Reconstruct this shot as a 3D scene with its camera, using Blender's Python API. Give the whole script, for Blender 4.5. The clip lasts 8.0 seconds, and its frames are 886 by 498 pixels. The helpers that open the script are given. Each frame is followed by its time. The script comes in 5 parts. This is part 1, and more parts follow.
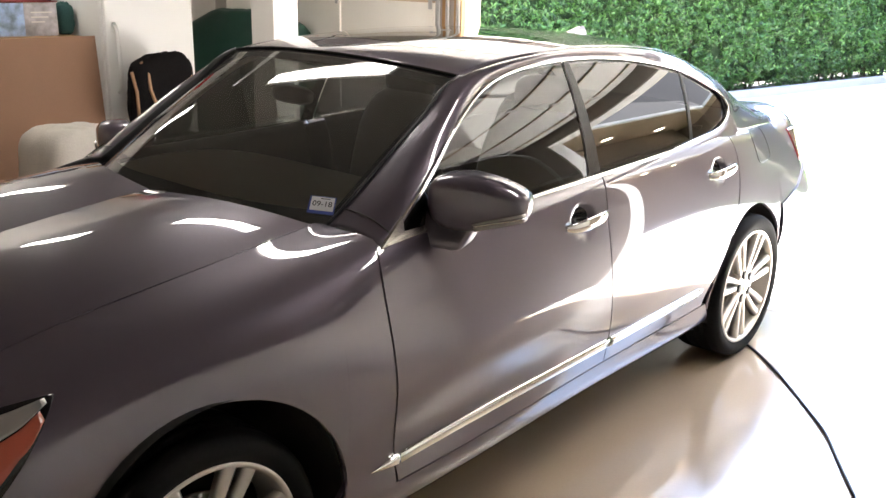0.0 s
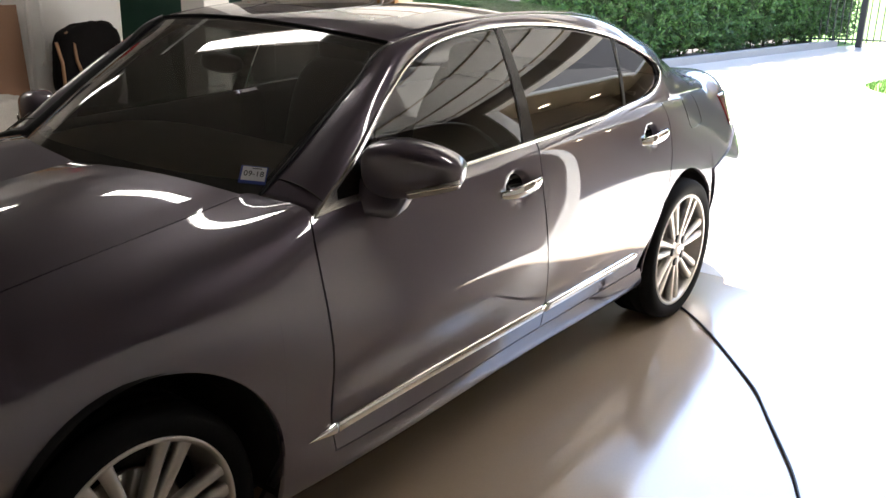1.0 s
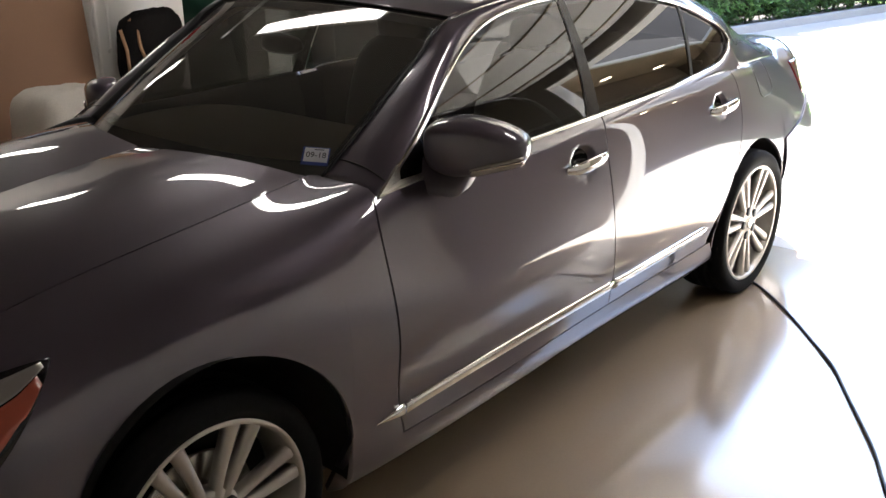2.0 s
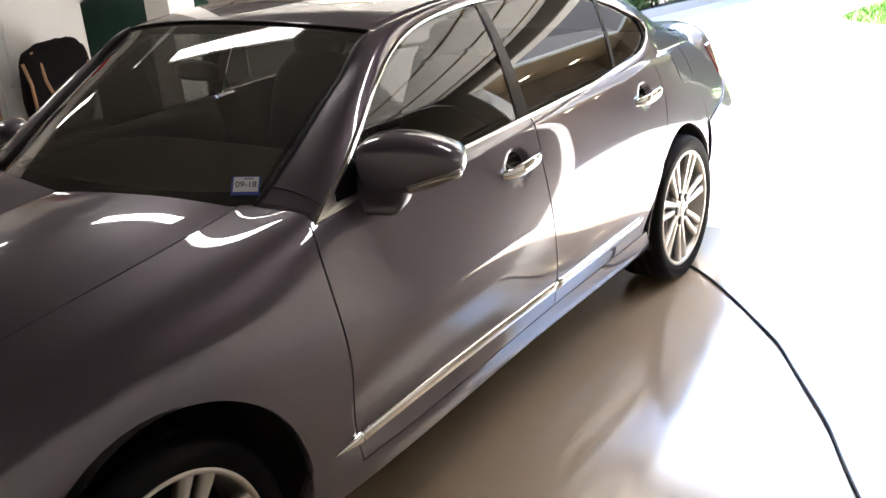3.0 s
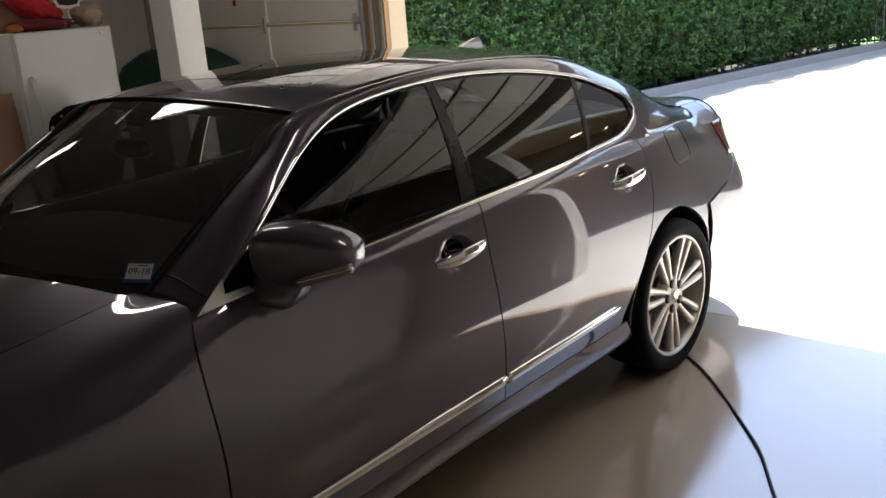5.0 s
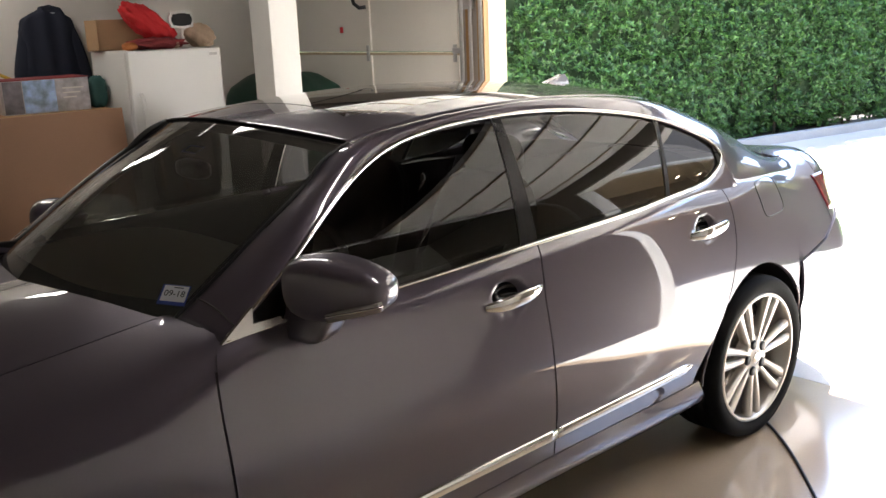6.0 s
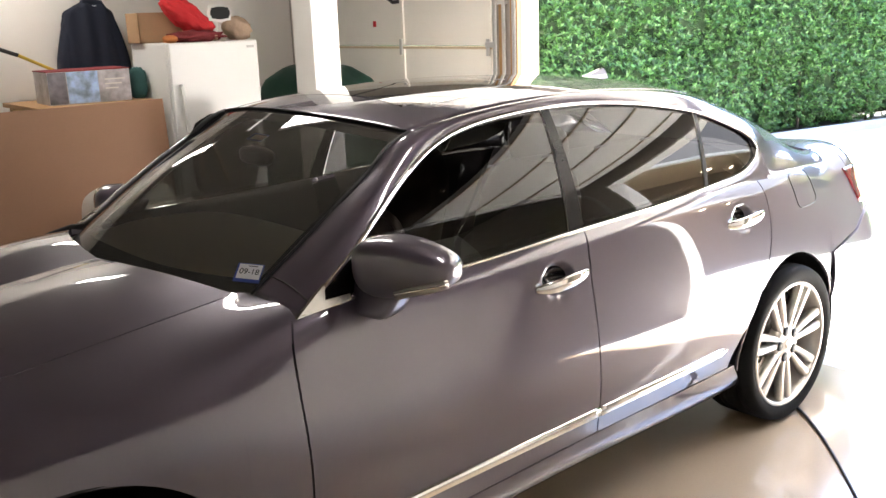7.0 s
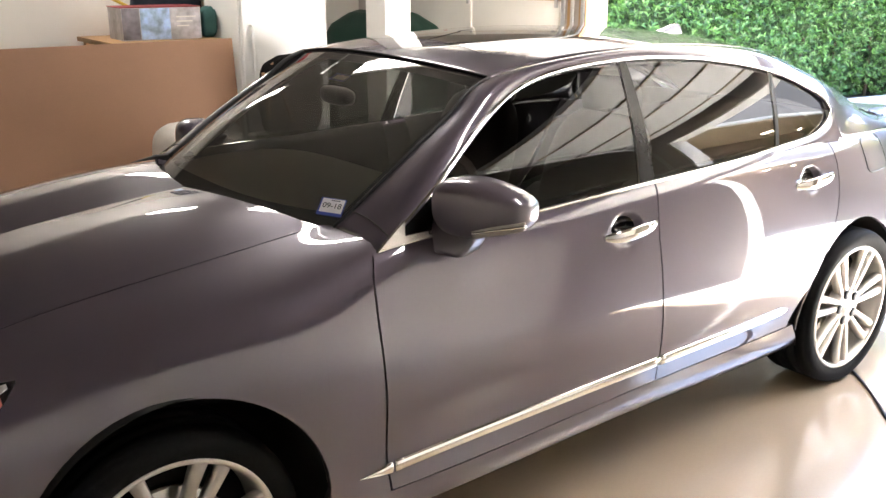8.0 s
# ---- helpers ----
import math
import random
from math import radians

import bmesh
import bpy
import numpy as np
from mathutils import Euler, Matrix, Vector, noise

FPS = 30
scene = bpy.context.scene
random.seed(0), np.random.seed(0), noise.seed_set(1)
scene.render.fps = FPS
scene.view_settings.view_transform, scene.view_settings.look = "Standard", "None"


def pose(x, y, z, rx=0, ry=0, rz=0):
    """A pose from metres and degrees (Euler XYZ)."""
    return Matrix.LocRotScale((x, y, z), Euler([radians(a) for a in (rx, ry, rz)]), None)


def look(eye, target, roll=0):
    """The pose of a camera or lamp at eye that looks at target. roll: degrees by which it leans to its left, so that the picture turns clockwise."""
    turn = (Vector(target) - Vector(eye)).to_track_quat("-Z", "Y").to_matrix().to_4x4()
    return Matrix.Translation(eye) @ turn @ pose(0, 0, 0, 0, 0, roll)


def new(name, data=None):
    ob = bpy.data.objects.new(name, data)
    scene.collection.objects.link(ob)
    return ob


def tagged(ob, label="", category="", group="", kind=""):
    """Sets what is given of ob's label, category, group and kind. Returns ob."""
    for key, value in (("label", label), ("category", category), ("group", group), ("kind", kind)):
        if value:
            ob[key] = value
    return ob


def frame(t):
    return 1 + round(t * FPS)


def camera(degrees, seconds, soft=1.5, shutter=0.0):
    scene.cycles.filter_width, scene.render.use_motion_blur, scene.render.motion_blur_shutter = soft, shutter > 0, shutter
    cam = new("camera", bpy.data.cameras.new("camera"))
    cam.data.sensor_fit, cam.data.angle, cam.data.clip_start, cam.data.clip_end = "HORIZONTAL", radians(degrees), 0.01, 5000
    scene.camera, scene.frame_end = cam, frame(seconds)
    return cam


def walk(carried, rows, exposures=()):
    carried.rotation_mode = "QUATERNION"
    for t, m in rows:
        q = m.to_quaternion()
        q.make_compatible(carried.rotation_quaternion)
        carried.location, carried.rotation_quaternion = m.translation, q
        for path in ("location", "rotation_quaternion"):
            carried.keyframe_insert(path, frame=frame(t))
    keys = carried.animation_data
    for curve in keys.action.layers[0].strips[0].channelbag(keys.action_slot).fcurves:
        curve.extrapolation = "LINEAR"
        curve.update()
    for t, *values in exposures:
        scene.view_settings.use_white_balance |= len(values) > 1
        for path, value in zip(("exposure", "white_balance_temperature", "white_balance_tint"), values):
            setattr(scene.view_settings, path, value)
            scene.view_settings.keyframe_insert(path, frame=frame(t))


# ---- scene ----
cam = camera(51.5, 8.0)
PATH = [
    (0, (-1.174, -1.645, 1.787), (0.27, -0.39, 1.203), 1.4),
    (0.5, (-1.164, -1.64, 1.774), (0.348, -0.482, 1.16), 1.3),
    (1, (-1.159, -1.66, 1.777), (0.351, -0.516, 1.136), 1.5),
    (1.5, (-1.148, -1.67, 1.766), (0.273, -0.432, 1.098), 0.3),
    (2.8, (-1.108, -1.542, 1.771), (0.364, -0.388, 1.063), -4.2),
    (3, (-1.096, -1.555, 1.789), (0.41, -0.435, 1.097), -4.7),
    (3.5, (-0.981, -1.627, 1.798), (0.561, -0.509, 1.188), -5.2),
    (4, (-0.867, -1.772, 1.802), (0.601, -0.549, 1.213), -4.1),
    (5.5, (-0.511, -1.85, 1.803), (0.887, -0.521, 1.274), -4.5),
    (6, (-0.422, -1.883, 1.789), (0.854, -0.421, 1.306), -2.3),
    (6.5, (-0.505, -1.907, 1.809), (0.739, -0.414, 1.335), -2.2),
    (7, (-0.617, -1.919, 1.799), (0.632, -0.437, 1.305), -2.0),
    (7.5, (-0.697, -1.949, 1.801), (0.524, -0.461, 1.258), -1.1),
    (8, (-0.745, -1.936, 1.79), (0.409, -0.412, 1.2), 0.0),
]
EXPOSURES = [(0.0, 4.2), (0.5, 3.85), (1.0, 3.15), (1.5, 3.12), (3.0, 3.7), (3.5, 3.25), (4.0, 2.98), (5.5, 1.87), (6.0, 3.28), (6.5, 4.02), (7.0, 4.28), (8.0, 4.65)]
walk(cam, [(t, look(eye, target, roll)) for t, eye, target, roll in PATH], EXPOSURES)
# ---- world, sun and large lights ----
world = bpy.data.worlds.new("world")
scene.world = world
world.use_nodes = True
SUN_EL, SUN_AZ = 66.5, 72.0          # degrees; azimuth measured from +y towards +x
sky = world.node_tree.nodes.new("ShaderNodeTexSky")
sky.sky_type, sky.sun_disc = "NISHITA", False
sky.sun_elevation, sky.sun_rotation = radians(SUN_EL), radians(SUN_AZ)
world.node_tree.nodes["Background"].inputs["Strength"].default_value = 0.15
world.node_tree.links.new(sky.outputs["Color"], world.node_tree.nodes["Background"].inputs["Color"])
sun = new("sun", bpy.data.lights.new("sun", "SUN"))
sun.data.energy, sun.data.angle, sun.data.color = 4.8, radians(0.55), (1.0, 0.96, 0.9)
SUN_WAY = Vector((math.sin(radians(SUN_AZ)) * math.cos(radians(SUN_EL)), math.cos(radians(SUN_AZ)) * math.cos(radians(SUN_EL)), math.sin(radians(SUN_EL))))
sun.matrix_world = look(SUN_WAY * 30, (0, 0, 0))


# ---- materials ----
def material(name, colour, rough=0.6, metal=0.0, grain=0.0, scale=40.0, bump=0.0, coat=0.0, stain=0.0, stain_scale=1.5, island=0.0, each=0.0, spec=0.5, coat_rough=0.03):
    """Principled material with two scales of variation: grain (fine) and stain (broad)."""
    m = bpy.data.materials.new(name)
    m.use_nodes = True
    nodes, links = m.node_tree.nodes, m.node_tree.links
    b = nodes["Principled BSDF"]
    b.inputs["Base Color"].default_value = (*colour, 1)
    b.inputs["Roughness"].default_value, b.inputs["Metallic"].default_value = rough, metal
    b.inputs["Specular IOR Level"].default_value = spec
    b.inputs["Coat Weight"].default_value, b.inputs["Coat Roughness"].default_value = coat, coat_rough
    if not (grain or stain or bump or island or each):
        return m
    co = nodes.new("ShaderNodeTexCoord")
    fine = nodes.new("ShaderNodeTexNoise")
    fine.inputs["Scale"].default_value, fine.inputs["Detail"].default_value = scale, 6
    links.new(co.outputs["Object"], fine.inputs["Vector"])
    broad = nodes.new("ShaderNodeTexNoise")
    broad.inputs["Scale"].default_value, broad.inputs["Detail"].default_value = stain_scale, 4
    links.new(co.outputs["Object"], broad.inputs["Vector"])

    def math_node(op, a, c):
        n = nodes.new("ShaderNodeMath")
        n.operation = op
        for i, v in enumerate((a, c)):
            if isinstance(v, (int, float)):
                n.inputs[i].default_value = v
            else:
                links.new(v, n.inputs[i])
        return n.outputs[0]

    value = math_node("ADD", math_node("MULTIPLY", math_node("SUBTRACT", fine.outputs["Fac"], 0.5), 2 * grain),
                      math_node("MULTIPLY", math_node("SUBTRACT", broad.outputs["Fac"], 0.5), 2 * stain))
    if island:
        geo = nodes.new("ShaderNodeNewGeometry")
        value = math_node("ADD", value, math_node("MULTIPLY", math_node("SUBTRACT", geo.outputs["Random Per Island"], 0.5), 2 * island))
    if each:
        info = nodes.new("ShaderNodeObjectInfo")
        value = math_node("ADD", value, math_node("MULTIPLY", math_node("SUBTRACT", info.outputs["Random"], 0.5), 2 * each))
    value = math_node("ADD", value, 1.0)
    hsv = nodes.new("ShaderNodeHueSaturation")
    hsv.inputs["Color"].default_value = (*colour, 1)
    links.new(value, hsv.inputs["Value"])
    links.new(hsv.outputs["Color"], b.inputs["Base Color"])
    if bump:
        bm = nodes.new("ShaderNodeBump")
        bm.inputs["Strength"].default_value, bm.inputs["Distance"].default_value = bump, 0.01
        links.new(fine.outputs["Fac"], bm.inputs["Height"])
        links.new(bm.outputs["Normal"], b.inputs["Normal"])
    return m


def glass_material(name, tint, ior=1.5, haze=0.0):
    """Thin tinted pane: clear tint with a Fresnel gloss and a diffuse film that imitates reflected haze."""
    m = bpy.data.materials.new(name)
    m.use_nodes = True
    nodes, links = m.node_tree.nodes, m.node_tree.links
    nodes.remove(nodes["Principled BSDF"])
    clear, gloss, mix, fres = (nodes.new("ShaderNodeBsdf" + "Transparent"), nodes.new("ShaderNodeBsdf" + "Glossy"), nodes.new("ShaderNodeMixShader"), nodes.new("ShaderNodeFresnel"))
    clear.inputs["Color"].default_value = (*tint, 1)
    gloss.inputs["Roughness"].default_value = 0.0
    fres.inputs["IOR"].default_value = ior
    links.new(fres.outputs["Fac"], mix.inputs["Fac"])
    links.new(clear.outputs[0], mix.inputs[1])
    links.new(gloss.outputs[0], mix.inputs[2])
    # pale diffuse film painted in for the veil of reflected ceiling light
    if haze:
        film, over, blot = nodes.new("ShaderNodeBsdfDiffuse"), nodes.new("ShaderNodeMixShader"), nodes.new("ShaderNodeTexNoise")
        film.inputs["Color"].default_value = (0.60, 0.56, 0.49, 1)
        blot.inputs["Scale"].default_value, blot.inputs["Detail"].default_value = 5.0, 5
        span = nodes.new("ShaderNodeMapRange")
        span.inputs["To Min"].default_value, span.inputs["To Max"].default_value = haze * 0.7, haze * 1.3
        links.new(blot.outputs["Fac"], span.inputs["Value"])
        links.new(span.outputs["Result"], over.inputs["Fac"])
        links.new(clear.outputs[0], over.inputs[1])
        links.new(film.outputs[0], over.inputs[2])
        links.new(over.outputs[0], mix.inputs[1])
    links.new(mix.outputs[0], nodes["Material Output"].inputs["Surface"])
    return m


def emitter(name, colour, strength):
    m = bpy.data.materials.new(name)
    m.use_nodes = True
    b = m.node_tree.nodes["Principled BSDF"]
    b.inputs["Base Color"].default_value = (*colour, 1)
    b.inputs["Emission Color"].default_value, b.inputs["Emission Strength"].default_value = (*colour, 1), strength
    return m


PAINT = material("car_paint", (0.087, 0.070, 0.095), 0.38, 0.35, spec=0.2, grain=0.10, scale=900, coat=1.0, coat_rough=0.015)
PAINT.node_tree.nodes["Principled BSDF"].inputs["Coat IOR"].default_value = 2.08
CHROME = material("chrome", (0.82, 0.80, 0.77), 0.08, 1.0)
SATIN = material("satin_chrome", (0.62, 0.60, 0.57), 0.22, 1.0)
ALLOY = material("alloy", (0.62, 0.585, 0.54), 0.36, 0.75, grain=0.05, scale=60)
RUBBER = material("rubber", (0.009, 0.0088, 0.0088), 0.75, spec=0.12, grain=0.25, scale=80, bump=0.12, stain=0.2)
BLACK = material("black_plastic", (0.012, 0.012, 0.013), 0.45, grain=0.15, scale=120)
PILLARBLACK = material("pillar_black", (0.012, 0.011, 0.011), 0.25, spec=0.25, grain=0.1, scale=150)
BEIGE = material("beige_trim", (0.40, 0.36, 0.30), 0.8, grain=0.06, scale=180, bump=0.1)
CARDTRIM = material("door_card_trim", (0.055, 0.050, 0.044), 0.6, grain=0.1, scale=150, bump=0.1)
GLOSSBLACK = material("gloss_black", (0.01, 0.01, 0.011), 0.12)
WELL = material("wheel_well_felt", (0.012, 0.011, 0.011), 0.95, grain=0.2, bump=0.2)
# last value: strength of the painted haze on the windshield
WINDSHIELD = glass_material("windshield_glass", (0.80, 0.81, 0.78), 1.55, 0.08)
TINTED = glass_material("tinted_glass", (0.13, 0.13, 0.135), 1.62)
FRONTGLASS = glass_material("front_side_glass", (0.125, 0.13, 0.122), 1.66)
REDLENS = material("red_lens", (0.11, 0.005, 0.008), 0.1, coat=1.0)
AMBER = material("amber_lens", (0.45, 0.10, 0.06), 0.12, coat=1.0)
SEAMTAN = material("seam_tan", (0.62, 0.50, 0.34), 0.6, grain=0.08)
# ceiling colour darkened as if shaded, so hood and glass mirror little light
CEILING = material("darkened_ceiling", (0.075, 0.058, 0.048), 0.85, grain=0.04, scale=60, stain=0.06)
CLEARLENS = material("clear_lens", (0.34, 0.31, 0.29), 0.08, 0.3, coat=1.0)
LEATHER = material("grey_leather", (0.11, 0.10, 0.088), 0.5, grain=0.1, scale=150, bump=0.15)
DASH = material("taupe_dashboard", (0.38, 0.352, 0.295), 0.55, grain=0.1, scale=200, bump=0.1)
FLOOR = material("epoxy_floor", (0.50, 0.385, 0.27), 0.24, grain=0.05, scale=90, bump=0.02, stain=0.10, stain_scale=1.1, spec=0.5, coat=1.0, coat_rough=0.11)
FLOOR.node_tree.nodes["Principled BSDF"].inputs["Coat IOR"].default_value = 1.9
CONCRETE = material("driveway_concrete", (0.58, 0.56, 0.53), 0.8, coat=0.8, coat_rough=0.16, grain=0.10, scale=70, bump=0.15, stain=0.16, stain_scale=0.5)
KERB = material("kerb_concrete", (0.40, 0.38, 0.36), 0.9, grain=0.15, scale=50, bump=0.2, stain=0.2)
WALL = material("painted_drywall", (0.80, 0.76, 0.71), 0.75, grain=0.02, scale=250, bump=0.06, stain=0.05, stain_scale=0.8)
GREIGE = material("greige_wall_paint", (0.42, 0.385, 0.34), 0.75, grain=0.03, scale=200, bump=0.06, stain=0.06)
WHITE = material("white_paint", (0.80, 0.78, 0.74), 0.55, grain=0.03, scale=90, bump=0.04, stain=0.05)
DOORPAINT = material("door_panel_paint", (0.88, 0.85, 0.78), 0.55, grain=0.03, scale=160, bump=0.05, stain=0.07)
WOOD = material("pine_wood", (0.40, 0.23, 0.10), 0.6, grain=0.14, scale=22, bump=0.1, stain=0.12)
GALV = material("galvanised_steel", (0.55, 0.55, 0.54), 0.38, 0.8, grain=0.1, scale=40)
FRIDGE = material("white_enamel", (0.87, 0.87, 0.85), 0.35, grain=0.015, scale=300, stain=0.03)
BOARD = material("brown_hardboard", (0.31, 0.175, 0.105), 0.7, grain=0.06, scale=120, bump=0.05, stain=0.12, stain_scale=2)
CARD = material("cardboard", (0.45, 0.29, 0.16), 0.85, grain=0.06, scale=80, stain=0.1)
NAVY = material("navy_cloth", (0.012, 0.016, 0.032), 0.85, grain=0.2, scale=200, bump=0.3)
RED = material("red_cloth", (0.55, 0.02, 0.025), 0.8, grain=0.12, scale=120, bump=0.25, stain=0.1)
MAROON = material("maroon_cloth", (0.22, 0.03, 0.035), 0.85, grain=0.15, scale=90, bump=0.3)
TEAL = material("teal_cloth", (0.03, 0.10, 0.095), 0.8, grain=0.15, scale=70, bump=0.4)
TARP = material("green_tarp", (0.012, 0.06, 0.04), 0.55, grain=0.12, scale=60, bump=0.25, stain=0.2)
SACK = material("beige_sack", (0.52, 0.38, 0.27), 0.85, grain=0.15, scale=60, bump=0.4)
CLOTH = material("pale_cloth", (0.62, 0.58, 0.52), 0.85, grain=0.08, scale=80, bump=0.3)
BLUEPRINT = material("blue_print", (0.36, 0.50, 0.72), 0.4, grain=0.8, scale=16, stain=1.1, stain_scale=11)
SILVERPRINT = material("silver_print", (0.52, 0.51, 0.54), 0.35, grain=0.35, scale=18, stain=0.5, stain_scale=9)
DARKPRINT = material("dark_print", (0.20, 0.19, 0.22), 0.45, grain=0.6, scale=14, stain=0.9, stain_scale=10)
YELLOW = material("yellow_handle", (0.62, 0.42, 0.05), 0.5)
TAN = material("tan_leather", (0.34, 0.19, 0.10), 0.6, grain=0.1)
CABLE = material("cable_rubber", (0.018, 0.018, 0.02), 0.5)
IRON = material("black_iron", (0.015, 0.015, 0.016), 0.5, grain=0.1)
GRASS = material("lawn_grass", (0.10, 0.19, 0.035), 0.9, grain=0.35, scale=30, bump=0.6, stain=0.2)
BLADE = material("grass_blades", (0.11, 0.22, 0.035), 0.6, island=0.4, grain=0.1)
LEAF = material("hedge_leaf", (0.048, 0.116, 0.021), 0.45, island=0.60, grain=0.1, stain=0.25, stain_scale=0.9)
# leaf green darkened to hold the shade of the trees' backlit side
FARLEAF = material("backlit_leaf", (0.018, 0.038, 0.011), 0.6, island=0.6, grain=0.1)
TWIG = material("twig_bark", (0.06, 0.045, 0.03), 0.9, grain=0.2)
SOIL = material("dark_soil", (0.035, 0.026, 0.02), 0.95, grain=0.3, bump=0.5)
BRICK = material("tan_brick", (0.16, 0.115, 0.08), 0.9, grain=0.2, scale=30, bump=0.3, stain=0.15)
TUBE = emitter("lit_diffuser", (1.0, 0.96, 0.91), 2.6)
PORCHLAMP = emitter("porch_lamp_glass", (1.0, 0.85, 0.6), 8.0)
# weaker copy of the lit diffuser, dimmed to spare the back wall and hood
DIMTUBE = emitter("dim_diffuser", (1.0, 0.95, 0.88), 1.8)
SOFFIT = material("tan_soffit", (0.36, 0.265, 0.17), 0.7, grain=0.06, stain=0.08)
INK = material("label_ink", (0.02, 0.02, 0.025), 0.6)
PAPER = material("label_paper", (0.72, 0.72, 0.74), 0.5)
LABELBLUE = material("label_blue", (0.05, 0.08, 0.32), 0.5)
SLATE = material("chalkboard", (0.02, 0.02, 0.021), 0.8, grain=0.2)


# ---- mesh helpers ----
def mesh_object(name, verts, faces, mat, parent=None, smooth=True, label=""):
    me = bpy.data.meshes.new(name)
    me.from_pydata([tuple(map(float, v)) for v in verts], [], [tuple(map(int, q)) for q in faces])
    for m in (mat if isinstance(mat, (list, tuple)) else [mat]):
        me.materials.append(m)
    if smooth:
        me.shade_smooth()
    ob = new(name, me)
    if parent is not None:
        ob.parent = parent
    if label:
        tagged(ob, label)
    return ob


def part(name, bm, mat, parent=None, label="", smooth=False):
    """Links a bmesh as one mesh object under a thing or a part."""
    me = bpy.data.meshes.new(name)
    bm.to_mesh(me)
    bm.free()
    for m in (mat if isinstance(mat, (list, tuple)) else [mat]):
        me.materials.append(m)
    if smooth:
        me.shade_smooth()
    ob = new(name, me)
    if parent is not None:
        ob.parent = parent
    if label:
        tagged(ob, label)
    return ob


def box(x0, x1, y0, y1, z0, z1, bevel=0.0, seg=2):
    bm = bmesh.new()
    bmesh.ops.create_cube(bm, size=1, matrix=Matrix.Translation(((x0 + x1) / 2, (y0 + y1) / 2, (z0 + z1) / 2)) @ Matrix.Diagonal((x1 - x0, y1 - y0, z1 - z0, 1)))
    if bevel:
        bmesh.ops.bevel(bm, geom=bm.edges[:], offset=bevel, segments=seg, profile=0.6, affect="EDGES")
    return bm


def thing(name, label, category, x=0.0, y=0.0, z=0.0, group="", kind=""):
    ob = new(name)
    ob.empty_display_size = 0.1
    ob.location = (x, y, z)
    return tagged(ob, label, category, group, kind)


def world_parent(child, parent):
    """Parents a mesh whose vertices are in the world's coordinates."""
    child.parent = parent
    child.location = (-parent.location[0], -parent.location[1], -parent.location[2])
    return child


def wpart(name, bm, mat, parent, label="", smooth=False):
    return world_parent(part(name, bm, mat, None, label, smooth), parent)


def grid_faces(n, m, flip=False):
    f = []
    for i in range(n - 1):
        for j in range(m - 1):
            q = (i * m + j, (i + 1) * m + j, (i + 1) * m + j + 1, i * m + j + 1)
            f.append(q[::-1] if flip else q)
    return f


def sweep(points, radius, sides=8, closed=False, flat=None):
    """Vertices and faces of a tube along points. flat: (width, height, up) for a strip of oval section."""
    pts = [Vector(p) for p in points]
    n = len(pts)
    verts, faces = [], []
    for i, p in enumerate(pts):
        a = pts[(i - 1) % n] if (closed or i) else pts[0]
        b = pts[(i + 1) % n] if (closed or i < n - 1) else pts[-1]
        way = (b - a).normalized()
        up = Vector(flat[2]) if flat else Vector((0, 0, 1))
        if abs(way.dot(up)) > 0.97:
            up = Vector((0, 1, 0)) if abs(way.y) < 0.9 else Vector((1, 0, 0))
        side = way.cross(up).normalized()
        up = side.cross(way).normalized()
        w, h = (flat[0], flat[1]) if flat else (radius, radius)
        for k in range(sides):
            g = 2 * math.pi * k / sides
            verts.append(p + side * (w * math.cos(g)) + up * (h * math.sin(g)))
    rings = n if closed else n - 1
    for i in range(rings):
        for k in range(sides):
            a, b = i * sides, ((i + 1) % n) * sides
            faces.append((a + k, b + k, b + (k + 1) % sides, a + (k + 1) % sides))
    if not closed:
        faces.append(tuple(range(sides))[::1])
        faces.append(tuple(range((n - 1) * sides, n * sides))[::-1])
    return verts, faces


def spline(keys):
    """A natural cubic spline through (x, value) keys, as a function; held straight past its ends."""
    xs, ys = np.array([k[0] for k in keys], float), np.array([k[1] for k in keys], float)
    n = len(xs)
    h = np.diff(xs)
    a, r = np.zeros((n, n)), np.zeros(n)
    a[0, 0] = a[-1, -1] = 1
    for i in range(1, n - 1):
        a[i, i - 1], a[i, i], a[i, i + 1] = h[i - 1], 2 * (h[i - 1] + h[i]), h[i]
        r[i] = 6 * ((ys[i + 1] - ys[i]) / h[i] - (ys[i] - ys[i - 1]) / h[i - 1])
    m = np.linalg.solve(a, r)

    def at(x):
        x = min(max(x, xs[0]), xs[-1])
        i = int(min(max(np.searchsorted(xs, x) - 1, 0), n - 2))
        p, q = xs[i + 1] - x, x - xs[i]
        return float((m[i] * p ** 3 + m[i + 1] * q ** 3) / (6 * h[i]) + (ys[i] / h[i] - m[i] * h[i] / 6) * p + (ys[i + 1] / h[i] - m[i + 1] * h[i] / 6) * q)
    return at


def line(keys):
    """Straight interpolation through keys."""
    xs, ys = [k[0] for k in keys], [k[1] for k in keys]
    return lambda x: float(np.interp(x, xs, ys))


def revolve(profile, sides=48, axis="y"):
    """Profile of (radius, along) turned about the y axis."""
    verts, faces = [], []
    n = len(profile)
    for k in range(sides):
        g = 2 * math.pi * k / sides
        for r, a in profile:
            verts.append((r * math.cos(g), a, r * math.sin(g)))
    for k in range(sides):
        for i in range(n - 1):
            a, b = k * n, ((k + 1) % sides) * n
            faces.append((a + i, a + i + 1, b + i + 1, b + i))
    return verts, faces


